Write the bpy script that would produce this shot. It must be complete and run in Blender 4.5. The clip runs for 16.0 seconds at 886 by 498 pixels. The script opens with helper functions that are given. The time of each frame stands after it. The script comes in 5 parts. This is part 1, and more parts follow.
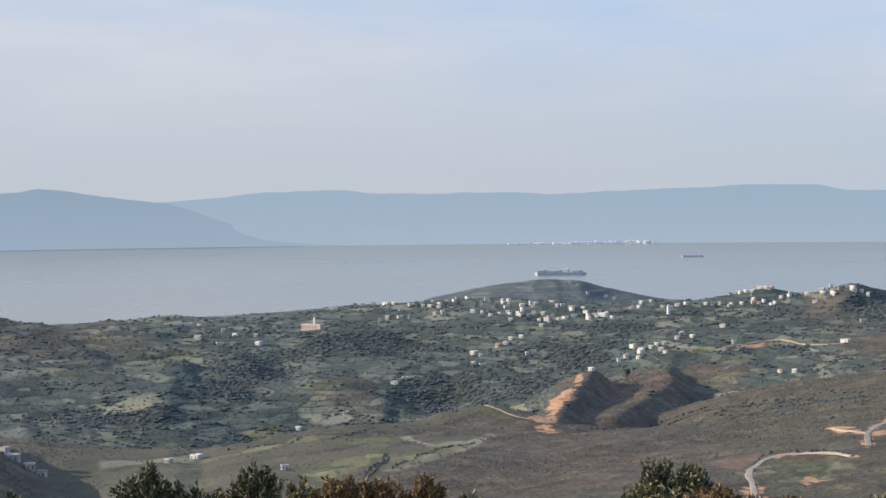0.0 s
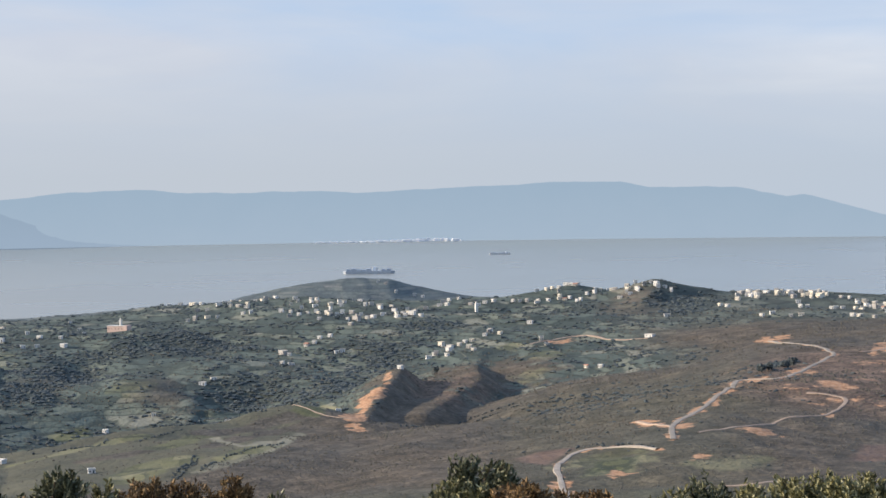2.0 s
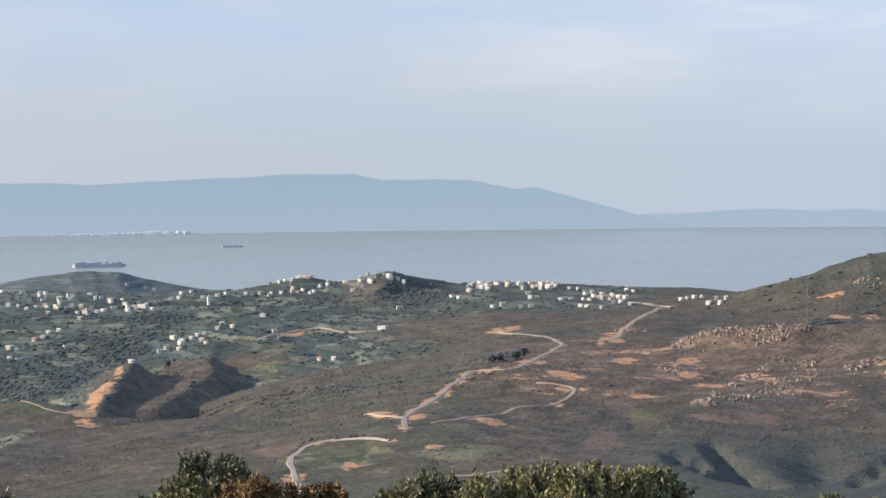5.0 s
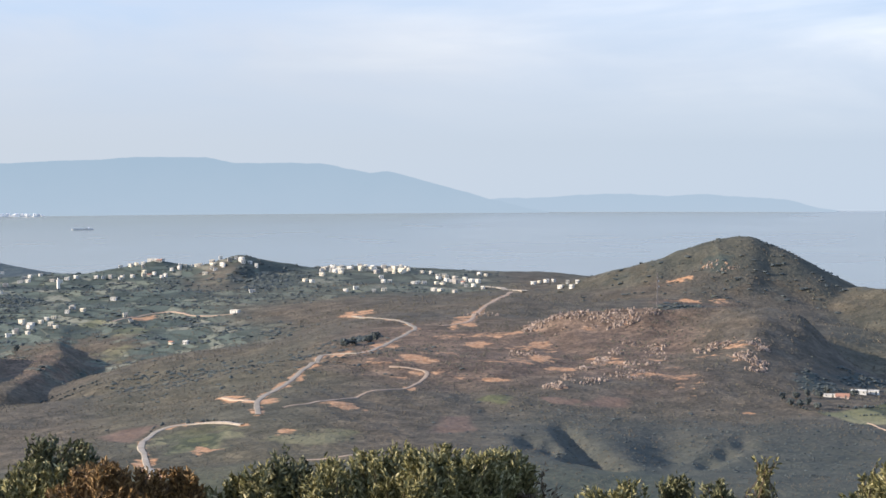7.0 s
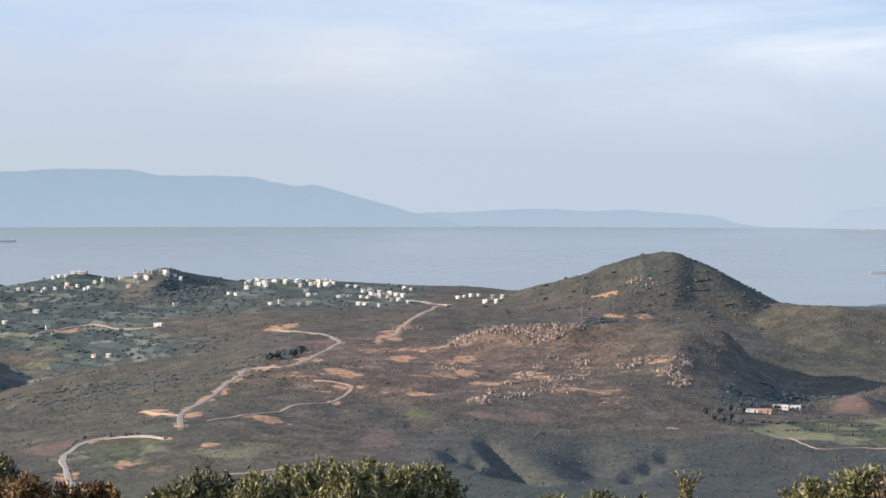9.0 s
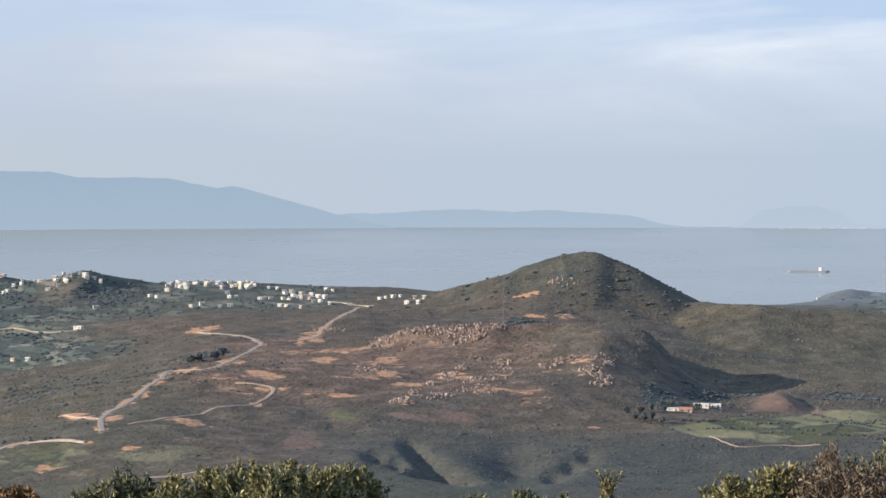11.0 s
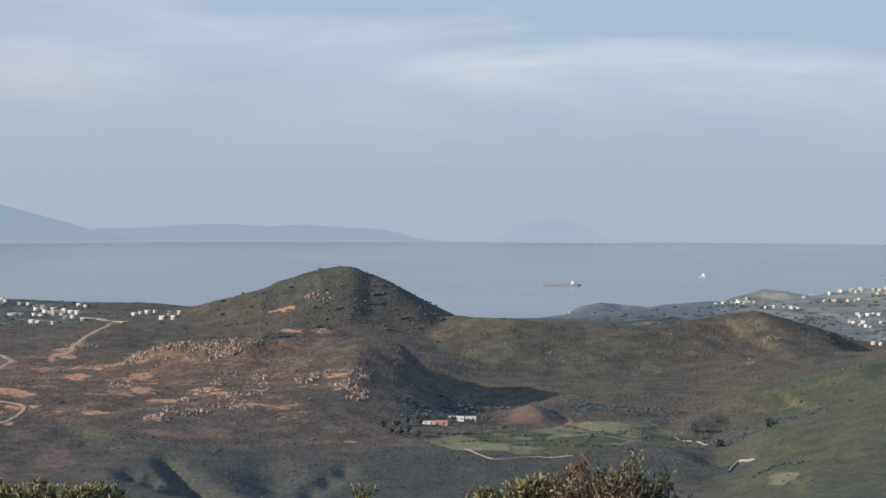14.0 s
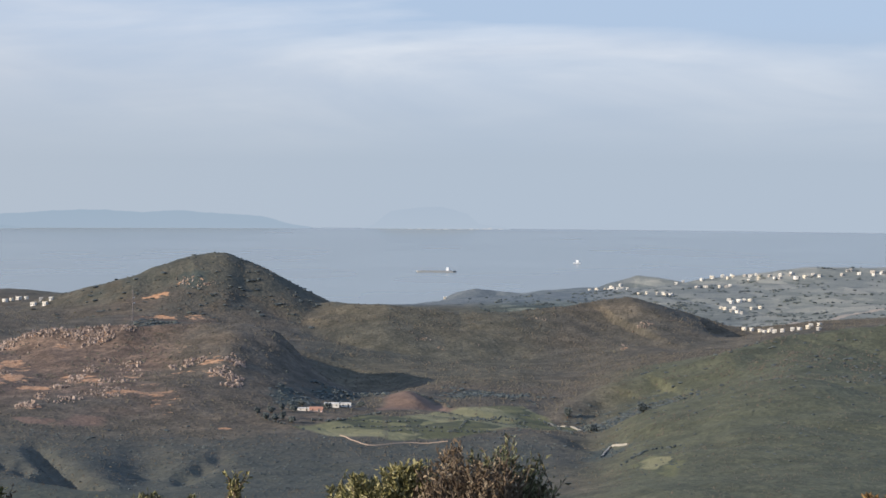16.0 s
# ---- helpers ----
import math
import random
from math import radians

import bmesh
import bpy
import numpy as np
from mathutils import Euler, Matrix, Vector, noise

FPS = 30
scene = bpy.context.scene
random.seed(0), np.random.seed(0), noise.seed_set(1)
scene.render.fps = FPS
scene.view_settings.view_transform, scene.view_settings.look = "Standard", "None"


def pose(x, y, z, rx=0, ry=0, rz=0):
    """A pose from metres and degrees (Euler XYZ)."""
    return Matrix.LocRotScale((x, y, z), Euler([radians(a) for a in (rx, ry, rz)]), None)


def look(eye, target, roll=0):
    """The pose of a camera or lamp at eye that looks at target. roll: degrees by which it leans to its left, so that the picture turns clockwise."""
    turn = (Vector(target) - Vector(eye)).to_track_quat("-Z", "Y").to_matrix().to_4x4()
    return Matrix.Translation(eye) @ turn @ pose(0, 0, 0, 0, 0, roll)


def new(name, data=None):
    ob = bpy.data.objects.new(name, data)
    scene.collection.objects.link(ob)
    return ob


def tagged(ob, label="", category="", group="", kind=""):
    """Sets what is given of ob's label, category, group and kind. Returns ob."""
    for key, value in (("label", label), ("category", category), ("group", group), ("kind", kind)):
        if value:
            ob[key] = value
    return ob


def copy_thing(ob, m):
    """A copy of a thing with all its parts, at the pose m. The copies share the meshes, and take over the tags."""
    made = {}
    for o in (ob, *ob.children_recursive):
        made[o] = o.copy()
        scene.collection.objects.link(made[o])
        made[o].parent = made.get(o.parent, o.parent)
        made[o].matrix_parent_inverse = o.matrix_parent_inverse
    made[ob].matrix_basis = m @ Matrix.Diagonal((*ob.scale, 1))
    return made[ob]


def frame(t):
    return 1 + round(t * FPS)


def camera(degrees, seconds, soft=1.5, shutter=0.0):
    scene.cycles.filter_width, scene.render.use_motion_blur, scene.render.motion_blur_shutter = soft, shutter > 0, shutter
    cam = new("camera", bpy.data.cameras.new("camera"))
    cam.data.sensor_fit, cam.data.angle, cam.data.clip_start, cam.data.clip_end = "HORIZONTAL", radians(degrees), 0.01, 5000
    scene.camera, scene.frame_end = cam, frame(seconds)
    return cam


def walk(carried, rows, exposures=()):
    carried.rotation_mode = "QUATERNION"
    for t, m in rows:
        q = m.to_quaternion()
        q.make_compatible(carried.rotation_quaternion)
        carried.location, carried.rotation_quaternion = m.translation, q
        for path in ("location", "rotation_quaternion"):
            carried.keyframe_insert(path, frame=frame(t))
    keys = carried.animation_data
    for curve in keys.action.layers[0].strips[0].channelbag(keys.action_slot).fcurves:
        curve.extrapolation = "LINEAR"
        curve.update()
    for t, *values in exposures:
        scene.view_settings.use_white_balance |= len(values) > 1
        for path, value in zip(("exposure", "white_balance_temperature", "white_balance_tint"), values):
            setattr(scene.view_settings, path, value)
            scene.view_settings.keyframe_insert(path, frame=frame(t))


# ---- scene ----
cam = camera(25.25, 16.0, soft=1.6)
# seconds, heading to the left of north, pitch, lean; the lookout turns on the spot, the camera at arm's length
ROWS = [
    (0.0, -0.021, -2.150, 0.562),
    (0.5, -1.762, -2.036, 0.483),
    (1.0, -2.850, -2.026, 0.590),
    (1.5, -4.319, -2.160, 0.694),
    (2.0, -5.588, -2.254, 0.814),
    (2.5, -6.590, -2.359, 0.864),
    (3.0, -8.118, -2.365, 0.735),
    (3.5, -9.965, -2.375, 0.622),
    (4.0, -11.389, -2.294, 0.558),
    (6.5, -16.215, -3.113, 0.454),
    (7.0, -17.547, -3.059, 0.235),
    (7.5, -18.365, -2.973, 0.100),
    (8.0, -18.846, -2.840, -0.005),
    (10.5, -21.199, -2.582, -0.148),
    (11.0, -21.972, -2.621, -0.004),
    (11.5, -23.213, -2.474, 0.117),
    (12.0, -24.433, -2.200, 0.148),
    (12.5, -25.732, -1.961, 0.089),
    (13.0, -27.219, -1.861, 0.022),
    (13.5, -28.208, -1.918, -0.156),
    (14.0, -29.027, -2.187, -0.198),
    (14.5, -30.057, -2.433, -0.283),
    (15.0, -30.689, -2.539, -0.395),
    (15.5, -31.563, -2.596, -0.349),
    (16.0, -32.631, -2.567, -0.418),
]
EYE_HEIGHT = 170.0     # above the sea
ARM = 0.17
walk(cam, [(t, pose(ARM * math.sin(radians(-turn)), ARM * math.cos(radians(turn)), EYE_HEIGHT, 90 + pitch, lean, turn))
           for t, turn, pitch, lean in ROWS],
     exposures=[(0.0, 0.80, 6700, 10), (0.5, 0.73, 6700, 10), (1.0, 0.79, 6690, 10), (3.0, 0.83, 6650, 10), (4.0, 0.73, 6650, 10), (6.5, 1.05, 6650, 10), (7.5, 1.01, 6620, 10), (8.0, 0.98, 6600, 10), (10.5, 0.91, 6660, 10), (11.5, 0.72, 6610, 10), (12.0, 0.44, 6560, 10), (12.5, 0.22, 6510, 10),
                (13.5, 0.29, 6510, 10), (14.0, 0.52, 6560, 10), (15.0, 0.68, 6610, 10), (16.0, 0.68, 6610, 10)])

# ---- sky, sun ----
SUN_BEARING, SUN_HEIGHT = -85.0, 17.6


def link(tree, a, b):
    tree.links.new(a, b)


def node(tree, kind, **values):
    """A node; inputs by name, with spaces written as underscores."""
    n = tree.nodes.new(kind)
    for key, value in values.items():
        n.inputs[key.replace("_", " ")].default_value = value
    return n


def ramp(tree, source, stops):
    n = tree.nodes.new("ShaderNodeValToRGB")
    while len(n.color_ramp.elements) < len(stops):
        n.color_ramp.elements.new(0.5)
    for e, (at, colour) in zip(n.color_ramp.elements, stops):
        e.position, e.color = at, (*colour, 1)
    link(tree, source, n.inputs[0])
    return n.outputs[0]


def mixed(tree, factor, a, b, blend="MIX"):
    """Mixes two colours; each of factor, a and b is a socket or a value."""
    n = tree.nodes.new("ShaderNodeMix")
    n.data_type, n.blend_type = "RGBA", blend
    for slot, value in ((0, factor), (6, a), (7, b)):
        if isinstance(value, bpy.types.NodeSocket):
            link(tree, value, n.inputs[slot])
        else:
            n.inputs[slot].default_value = (*value, 1) if isinstance(value, tuple) else value
    return n.outputs[2]


def sums(tree, operation, a, b, clamp=False):
    n = tree.nodes.new("ShaderNodeMath")
    n.operation, n.use_clamp = operation, clamp
    for slot, value in ((0, a), (1, b)):
        if isinstance(value, bpy.types.NodeSocket):
            link(tree, value, n.inputs[slot])
        else:
            n.inputs[slot].default_value = value
    return n.outputs[0]


world = bpy.data.worlds.new("sky")
scene.world = world
world.use_nodes = True
wt = world.node_tree
wt.nodes.clear()
sky = wt.nodes.new("ShaderNodeTexSky")
sky.sky_type, sky.sun_disc = "NISHITA", False
sky.sun_elevation, sky.sun_rotation = radians(SUN_HEIGHT), radians(SUN_BEARING % 360)
sky.air_density, sky.dust_density, sky.ozone_density = 1.0, 1.5, 1.5
way = wt.nodes.new("ShaderNodeTexCoord")
parts = wt.nodes.new("ShaderNodeSeparateXYZ")
link(wt, way.outputs["Generated"], parts.inputs[0])
stretch = wt.nodes.new("ShaderNodeMapping")
stretch.inputs["Location"].default_value = (1.3, 0.4, 0.0)
stretch.inputs["Scale"].default_value = (2.4, 2.4, 12.0)
link(wt, way.outputs["Generated"], stretch.inputs[0])
clouds = node(wt, "ShaderNodeTexNoise", Scale=1.5, Detail=6.0, Roughness=0.52, Distortion=0.5)
link(wt, stretch.outputs[0], clouds.inputs["Vector"])
fine_stretch = wt.nodes.new("ShaderNodeMapping")
fine_stretch.inputs["Scale"].default_value = (5.0, 5.0, 24.0)
link(wt, way.outputs["Generated"], fine_stretch.inputs[0])
fine_clouds = node(wt, "ShaderNodeTexNoise", Scale=1.7, Detail=7.0, Roughness=0.55, Distortion=0.6)
link(wt, fine_stretch.outputs[0], fine_clouds.inputs["Vector"])
wisps = ramp(wt, fine_clouds.outputs[0], [(0.36, (0, 0, 0)), (0.62, (1, 1, 1))])
clearing = sums(wt, "MULTIPLY", sums(wt, "MULTIPLY", sums(wt, "SUBTRACT", parts.outputs[2], 0.054), 36.0, True), sums(wt, "ADD", sums(wt, "MULTIPLY", parts.outputs[0], 0.6), 0.06, True))
veil = ramp(wt, sums(wt, "SUBTRACT", clouds.outputs[0], clearing), [(0.28, (0, 0, 0)), (0.6, (1, 1, 1))])
blue = mixed(wt, 0.85, mixed(wt, 1.0, sky.outputs[0], (0.1, 0.1, 0.1), "MULTIPLY"), (0.56, 0.735, 1.02))
overhead = ramp(wt, parts.outputs[2], [(0.12, (0, 0, 0)), (0.5, (1, 1, 1))])
blue = mixed(wt, overhead, blue, (0.47, 0.70, 1.17))
high = mixed(wt, sums(wt, "MULTIPLY", sums(wt, "MULTIPLY", veil, 0.85), sums(wt, "SUBTRACT", 1.0, sums(wt, "MULTIPLY", overhead, 0.6))), blue, mixed(wt, sums(wt, "MULTIPLY", sums(wt, "SUBTRACT", parts.outputs[0], 0.2), 3.4, True), mixed(wt, wisps, (0.675, 0.725, 0.835), (0.73, 0.775, 0.865)), mixed(wt, wisps, (0.87, 0.935, 1.05), (1.13, 1.16, 1.21))))
haze = ramp(wt, sums(wt, "MULTIPLY", parts.outputs[2], 11.0, True), [(0.0, (1, 1, 1)), (0.22, (0.75, 0.75, 0.75)), (0.75, (0, 0, 0))])
low_air = mixed(wt, sums(wt, "MULTIPLY", parts.outputs[0], 1.8, True), (0.572, 0.64, 0.735), (0.522, 0.625, 0.762))
whole = mixed(wt, haze, high, low_air)
back = wt.nodes.new("ShaderNodeBackground")
back.inputs[1].default_value = 0.52
link(wt, whole, back.inputs[0])
out = wt.nodes.new("ShaderNodeOutputWorld")
link(wt, back.outputs[0], out.inputs[0])

sun = new("sun", bpy.data.lights.new("sun", "SUN"))
sun.data.energy, sun.data.angle, sun.data.color = 4.3, radians(0.6), (1.0, 0.885, 0.75)
sun.matrix_world = look((0, 0, 0), (-math.sin(radians(SUN_BEARING)) * math.cos(radians(SUN_HEIGHT)),
                                    -math.cos(radians(SUN_BEARING)) * math.cos(radians(SUN_HEIGHT)), -math.sin(radians(SUN_HEIGHT))))


# ---- materials ----
def material(name, rough=0.9, bump=0.0, bump_size=1.0):
    """A new material with its tree, its shader and world-sized coordinates."""
    m = bpy.data.materials.new(name)
    m.use_nodes = True
    tree = m.node_tree
    shader = tree.nodes["Principled BSDF"]
    shader.inputs["Roughness"].default_value = rough
    shader.inputs["Specular IOR Level"].default_value = 0.2
    place = tree.nodes.new("ShaderNodeTexCoord").outputs["Object"]
    if bump:
        n = node(tree, "ShaderNodeTexNoise", Scale=1 / bump_size, Detail=4.0)
        link(tree, place, n.inputs["Vector"])
        b = node(tree, "ShaderNodeBump", Strength=bump, Distance=bump_size * 0.3)
        link(tree, n.outputs[0], b.inputs["Height"])
        link(tree, b.outputs[0], shader.inputs["Normal"])
    return m, tree, shader, place


def noise_of(tree, place, size, detail=3.0, rough=0.55):
    n = node(tree, "ShaderNodeTexNoise", Scale=1 / size, Detail=detail, Roughness=rough)
    link(tree, place, n.inputs["Vector"])
    return n.outputs[0]


def plain(name, dark, light, size=1.0, rough=0.9, bump=0.15, spread=0.12):
    """Two tones mixed by noise at two sizes, and a change of tone from object to object."""
    m, tree, shader, place = material(name, rough, bump, size * 0.3)
    tone = mixed(tree, 0.5, noise_of(tree, place, size), noise_of(tree, place, size * 0.15))
    colour = ramp(tree, tone, [(0.35, dark), (0.65, light)])
    each = tree.nodes.new("ShaderNodeObjectInfo").outputs["Random"]
    level = node(tree, "ShaderNodeMapRange", To_Min=1 - spread, To_Max=1 + spread)
    link(tree, each, level.inputs[0])
    link(tree, mixed(tree, 1.0, colour, level.outputs[0], "MULTIPLY"), shader.inputs["Base Color"])
    return m


def leafy(name, stops, gloss=0.5):
    """Foliage: every clump or leaf of one mesh takes its own tone."""
    m, tree, shader, place = material(name, gloss)
    tone = mixed(tree, 0.4, tree.nodes.new("ShaderNodeNewGeometry").outputs["Random Per Island"], noise_of(tree, place, 40.0, 2.0))
    link(tree, ramp(tree, tone, stops), shader.inputs["Base Color"])
    shader.inputs["Specular IOR Level"].default_value = 0.35
    return m


def ground_material():
    m, tree, shader, place = material("hill_ground", 0.95, 1.0, 3.0)
    cover_a = tree.nodes.new("ShaderNodeVertexColor")
    cover_a.layer_name = "cover_a"
    cover_b = tree.nodes.new("ShaderNodeVertexColor")
    cover_b.layer_name = "cover_b"
    a = tree.nodes.new("ShaderNodeSeparateColor")
    b = tree.nodes.new("ShaderNodeSeparateColor")
    link(tree, cover_a.outputs[0], a.inputs[0])
    link(tree, cover_b.outputs[0], b.inputs[0])
    broad, middle, fine = noise_of(tree, place, 90.0, 4.0), noise_of(tree, place, 14.0, 4.0), noise_of(tree, place, 2.6, 3.0, 0.7)
    tone = mixed(tree, 0.5, middle, fine)
    # heath: brown and grey-green shrubs with dry grass between
    heath = ramp(tree, tone, [(0.38, (0.043, 0.036, 0.027)), (0.47, (0.077, 0.062, 0.045)), (0.54, (0.100, 0.079, 0.057)), (0.62, (0.150, 0.118, 0.085))])
    scrub = ramp(tree, tone, [(0.38, (0.046, 0.049, 0.032)), (0.50, (0.069, 0.072, 0.045)), (0.62, (0.099, 0.100, 0.063))])
    grey_heath = ramp(tree, tone, [(0.38, (0.043, 0.039, 0.031)), (0.50, (0.072, 0.063, 0.050)), (0.62, (0.116, 0.100, 0.078))])
    red_heath = ramp(tree, tone, [(0.38, (0.062, 0.042, 0.031)), (0.48, (0.110, 0.074, 0.054)), (0.56, (0.160, 0.108, 0.078)), (0.64, (0.25, 0.165, 0.115))])
    colour = mixed(tree, ramp(tree, broad, [(0.42, (0, 0, 0)), (0.6, (1, 1, 1))]), heath, grey_heath)
    colour = mixed(tree, b.outputs[2], colour, scrub)
    cover_d = tree.nodes.new("ShaderNodeVertexColor")
    cover_d.layer_name = "cover_d"
    e = tree.nodes.new("ShaderNodeSeparateColor")
    link(tree, cover_d.outputs[0], e.inputs[0])
    colour = mixed(tree, e.outputs[0], colour, red_heath)
    pasture = ramp(tree, mixed(tree, 0.6, broad, tone), [(0.36, (0.062, 0.061, 0.042)), (0.50, (0.084, 0.080, 0.054)), (0.64, (0.112, 0.105, 0.071))])
    colour = mixed(tree, e.outputs[1], colour, pasture)
    # small farm plots with hedges between them
    plots = tree.nodes.new("ShaderNodeMapping")
    plots.inputs["Rotation"].default_value = (0, 0, 0.25)
    plots.inputs["Scale"].default_value = (1 / 24, 1 / 50, 0)
    link(tree, place, plots.inputs[0])
    bent = mixed(tree, 0.06, plots.outputs[0], node(tree, "ShaderNodeTexNoise", Scale=0.03).outputs[1], "ADD")
    cells = node(tree, "ShaderNodeTexVoronoi", Scale=1.0)
    edges = node(tree, "ShaderNodeTexVoronoi", Scale=1.0)
    edges.feature = "DISTANCE_TO_EDGE"
    link(tree, bent, cells.inputs["Vector"])
    link(tree, bent, edges.inputs["Vector"])
    pick = tree.nodes.new("ShaderNodeSeparateColor")
    link(tree, cells.outputs["Color"], pick.inputs[0])
    cut = tree.nodes.new("ShaderNodeSeparateXYZ")
    link(tree, place, cut.inputs[0])
    steps = sums(tree, "ADD", sums(tree, "MULTIPLY", cut.outputs[2], 0.34), sums(tree, "MULTIPLY", noise_of(tree, place, 70.0, 3.0), 3.0))
    band = tree.nodes.new("ShaderNodeCombineXYZ")
    link(tree, sums(tree, "FLOOR", steps, 0.0), band.inputs[0])
    link(tree, pick.outputs[0], band.inputs[1])
    chance = tree.nodes.new("ShaderNodeTexWhiteNoise")
    link(tree, band.outputs[0], chance.inputs["Vector"])
    bank = ramp(tree, sums(tree, "ADD", sums(tree, "FRACT", steps, 0.0), sums(tree, "MULTIPLY", sums(tree, "SUBTRACT", tone, 0.5), 0.8)), [(0.10, (0.85, 0.85, 0.85)), (0.30, (0, 0, 0))])
    crop = ramp(tree, chance.outputs[0], [(0.0, (0.045, 0.060, 0.053)), (0.35, (0.075, 0.096, 0.082)), (0.6, (0.116, 0.138, 0.112)), (0.82, (0.165, 0.178, 0.132)), (1.0, (0.23, 0.22, 0.17))])
    crop = mixed(tree, ramp(tree, fine, [(0.35, (0.5, 0.5, 0.5)), (0.65, (0, 0, 0))]), crop, (0.052, 0.060, 0.048))
    crop = mixed(tree, bank, crop, (0.036, 0.045, 0.037))
    hedge = ramp(tree, sums(tree, "ADD", edges.outputs[0], sums(tree, "MULTIPLY", tone, 0.14)), [(0.05, (0.7, 0.7, 0.7)), (0.16, (0, 0, 0))])
    crop = mixed(tree, hedge, crop, (0.034, 0.043, 0.036))
    colour = mixed(tree, b.outputs[0], colour, crop)
    # cover_c: pale fields, plus two tints that paint haze on far land
    dry = tree.nodes.new("ShaderNodeVertexColor")
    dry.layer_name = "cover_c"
    c = tree.nodes.new("ShaderNodeSeparateColor")
    link(tree, dry.outputs[0], c.inputs[0])
    colour = mixed(tree, c.outputs[0], colour, ramp(tree, mixed(tree, 0.6, pick.outputs[1], middle), [(0.25, (0.125, 0.119, 0.083)), (0.5, (0.175, 0.163, 0.115)), (0.75, (0.23, 0.21, 0.15))]))
    # blue-grey haze painted over the farthest headland and shore hills
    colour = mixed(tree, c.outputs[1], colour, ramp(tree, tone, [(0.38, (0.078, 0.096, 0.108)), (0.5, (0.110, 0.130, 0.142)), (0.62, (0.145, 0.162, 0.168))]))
    # far eastern farmland made paler and greyer, as haze would
    colour = mixed(tree, c.outputs[2], colour, ramp(tree, mixed(tree, 0.6, chance.outputs[0], tone), [(0.25, (0.105, 0.118, 0.112)), (0.5, (0.165, 0.175, 0.16)), (0.75, (0.255, 0.25, 0.22))]))
    # meadow, woodland floor, ploughed red earth, bare orange earth, stone
    meadow = ramp(tree, mixed(tree, 0.55, tone, chance.outputs[0]), [(0.28, (0.080, 0.082, 0.042)), (0.5, (0.132, 0.129, 0.065)), (0.72, (0.20, 0.184, 0.105))])
    meadow = mixed(tree, bank, meadow, (0.045, 0.052, 0.034))
    colour = mixed(tree, a.outputs[0], colour, meadow)
    colour = mixed(tree, a.outputs[2], colour, ramp(tree, fine, [(0.35, (0.036, 0.046, 0.043)), (0.65, (0.056, 0.067, 0.058))]))
    ragged = sums(tree, "MULTIPLY", sums(tree, "MULTIPLY", a.outputs[1], 6.0, True), 4.5)
    edge = sums(tree, "ADD", a.outputs[1], sums(tree, "MULTIPLY", sums(tree, "SUBTRACT", mixed(tree, 0.6, tone, noise_of(tree, place, 6.0, 4.0, 0.6)), 0.5), ragged))
    bare = ramp(tree, fine, [(0.3, (0.24, 0.122, 0.066)), (0.5, (0.40, 0.218, 0.118)), (0.7, (0.50, 0.315, 0.195))])
    colour = mixed(tree, ramp(tree, edge, [(0.42, (0, 0, 0)), (0.8, (0.97, 0.97, 0.97))]), colour, bare)
    ploughed = ramp(tree, tone, [(0.35, (0.102, 0.068, 0.051)), (0.65, (0.175, 0.118, 0.089))])
    colour = mixed(tree, b.outputs[1], colour, ploughed)
    link(tree, colour, shader.inputs["Base Color"])
    return m


def water_material():
    m, tree, shader, place = material("sea_water", 0.28)
    shader.inputs["Base Color"].default_value = (0.232, 0.238, 0.208, 1)
    shader.inputs["IOR"].default_value = 1.33
    shader.inputs["Specular IOR Level"].default_value = 0.5
    big = noise_of(tree, place, 420.0, 3.0)
    level = node(tree, "ShaderNodeMapRange", From_Min=0.35, From_Max=0.65, To_Min=0.235, To_Max=0.265)
    link(tree, big, level.inputs[0])
    link(tree, level.outputs[0], shader.inputs["Roughness"])
    return m


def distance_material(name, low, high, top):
    """The pale far side of the strait: a glowing backdrop, haze painted into it."""
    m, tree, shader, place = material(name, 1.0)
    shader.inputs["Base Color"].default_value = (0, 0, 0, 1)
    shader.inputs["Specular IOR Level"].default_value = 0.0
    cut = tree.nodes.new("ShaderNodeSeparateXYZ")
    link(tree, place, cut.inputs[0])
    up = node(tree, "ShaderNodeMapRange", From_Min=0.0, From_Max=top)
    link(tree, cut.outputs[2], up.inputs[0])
    # height picks the haze colour that is emitted
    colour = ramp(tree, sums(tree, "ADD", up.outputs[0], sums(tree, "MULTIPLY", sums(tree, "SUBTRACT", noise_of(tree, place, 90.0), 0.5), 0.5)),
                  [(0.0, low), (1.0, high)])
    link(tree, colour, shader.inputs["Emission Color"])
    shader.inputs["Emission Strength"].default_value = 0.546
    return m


# the harbour walls glow too, their haze put into the emission
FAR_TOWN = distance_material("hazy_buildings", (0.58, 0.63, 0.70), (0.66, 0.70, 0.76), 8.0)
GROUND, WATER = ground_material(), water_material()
# ranges: haze painted slightly paler towards the foot
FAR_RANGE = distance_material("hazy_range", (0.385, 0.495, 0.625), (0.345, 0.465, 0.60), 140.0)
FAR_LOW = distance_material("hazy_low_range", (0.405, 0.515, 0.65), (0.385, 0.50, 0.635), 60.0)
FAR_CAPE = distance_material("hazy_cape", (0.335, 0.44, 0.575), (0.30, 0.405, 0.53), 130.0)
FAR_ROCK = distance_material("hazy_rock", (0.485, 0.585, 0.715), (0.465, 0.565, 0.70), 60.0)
PALE_WALL = plain("pale_field_stone", (0.2, 0.19, 0.165), (0.33, 0.31, 0.275), 1.5)
WHITEWASH = plain("whitewash", (0.52, 0.50, 0.455), (0.70, 0.675, 0.63), 3.0)
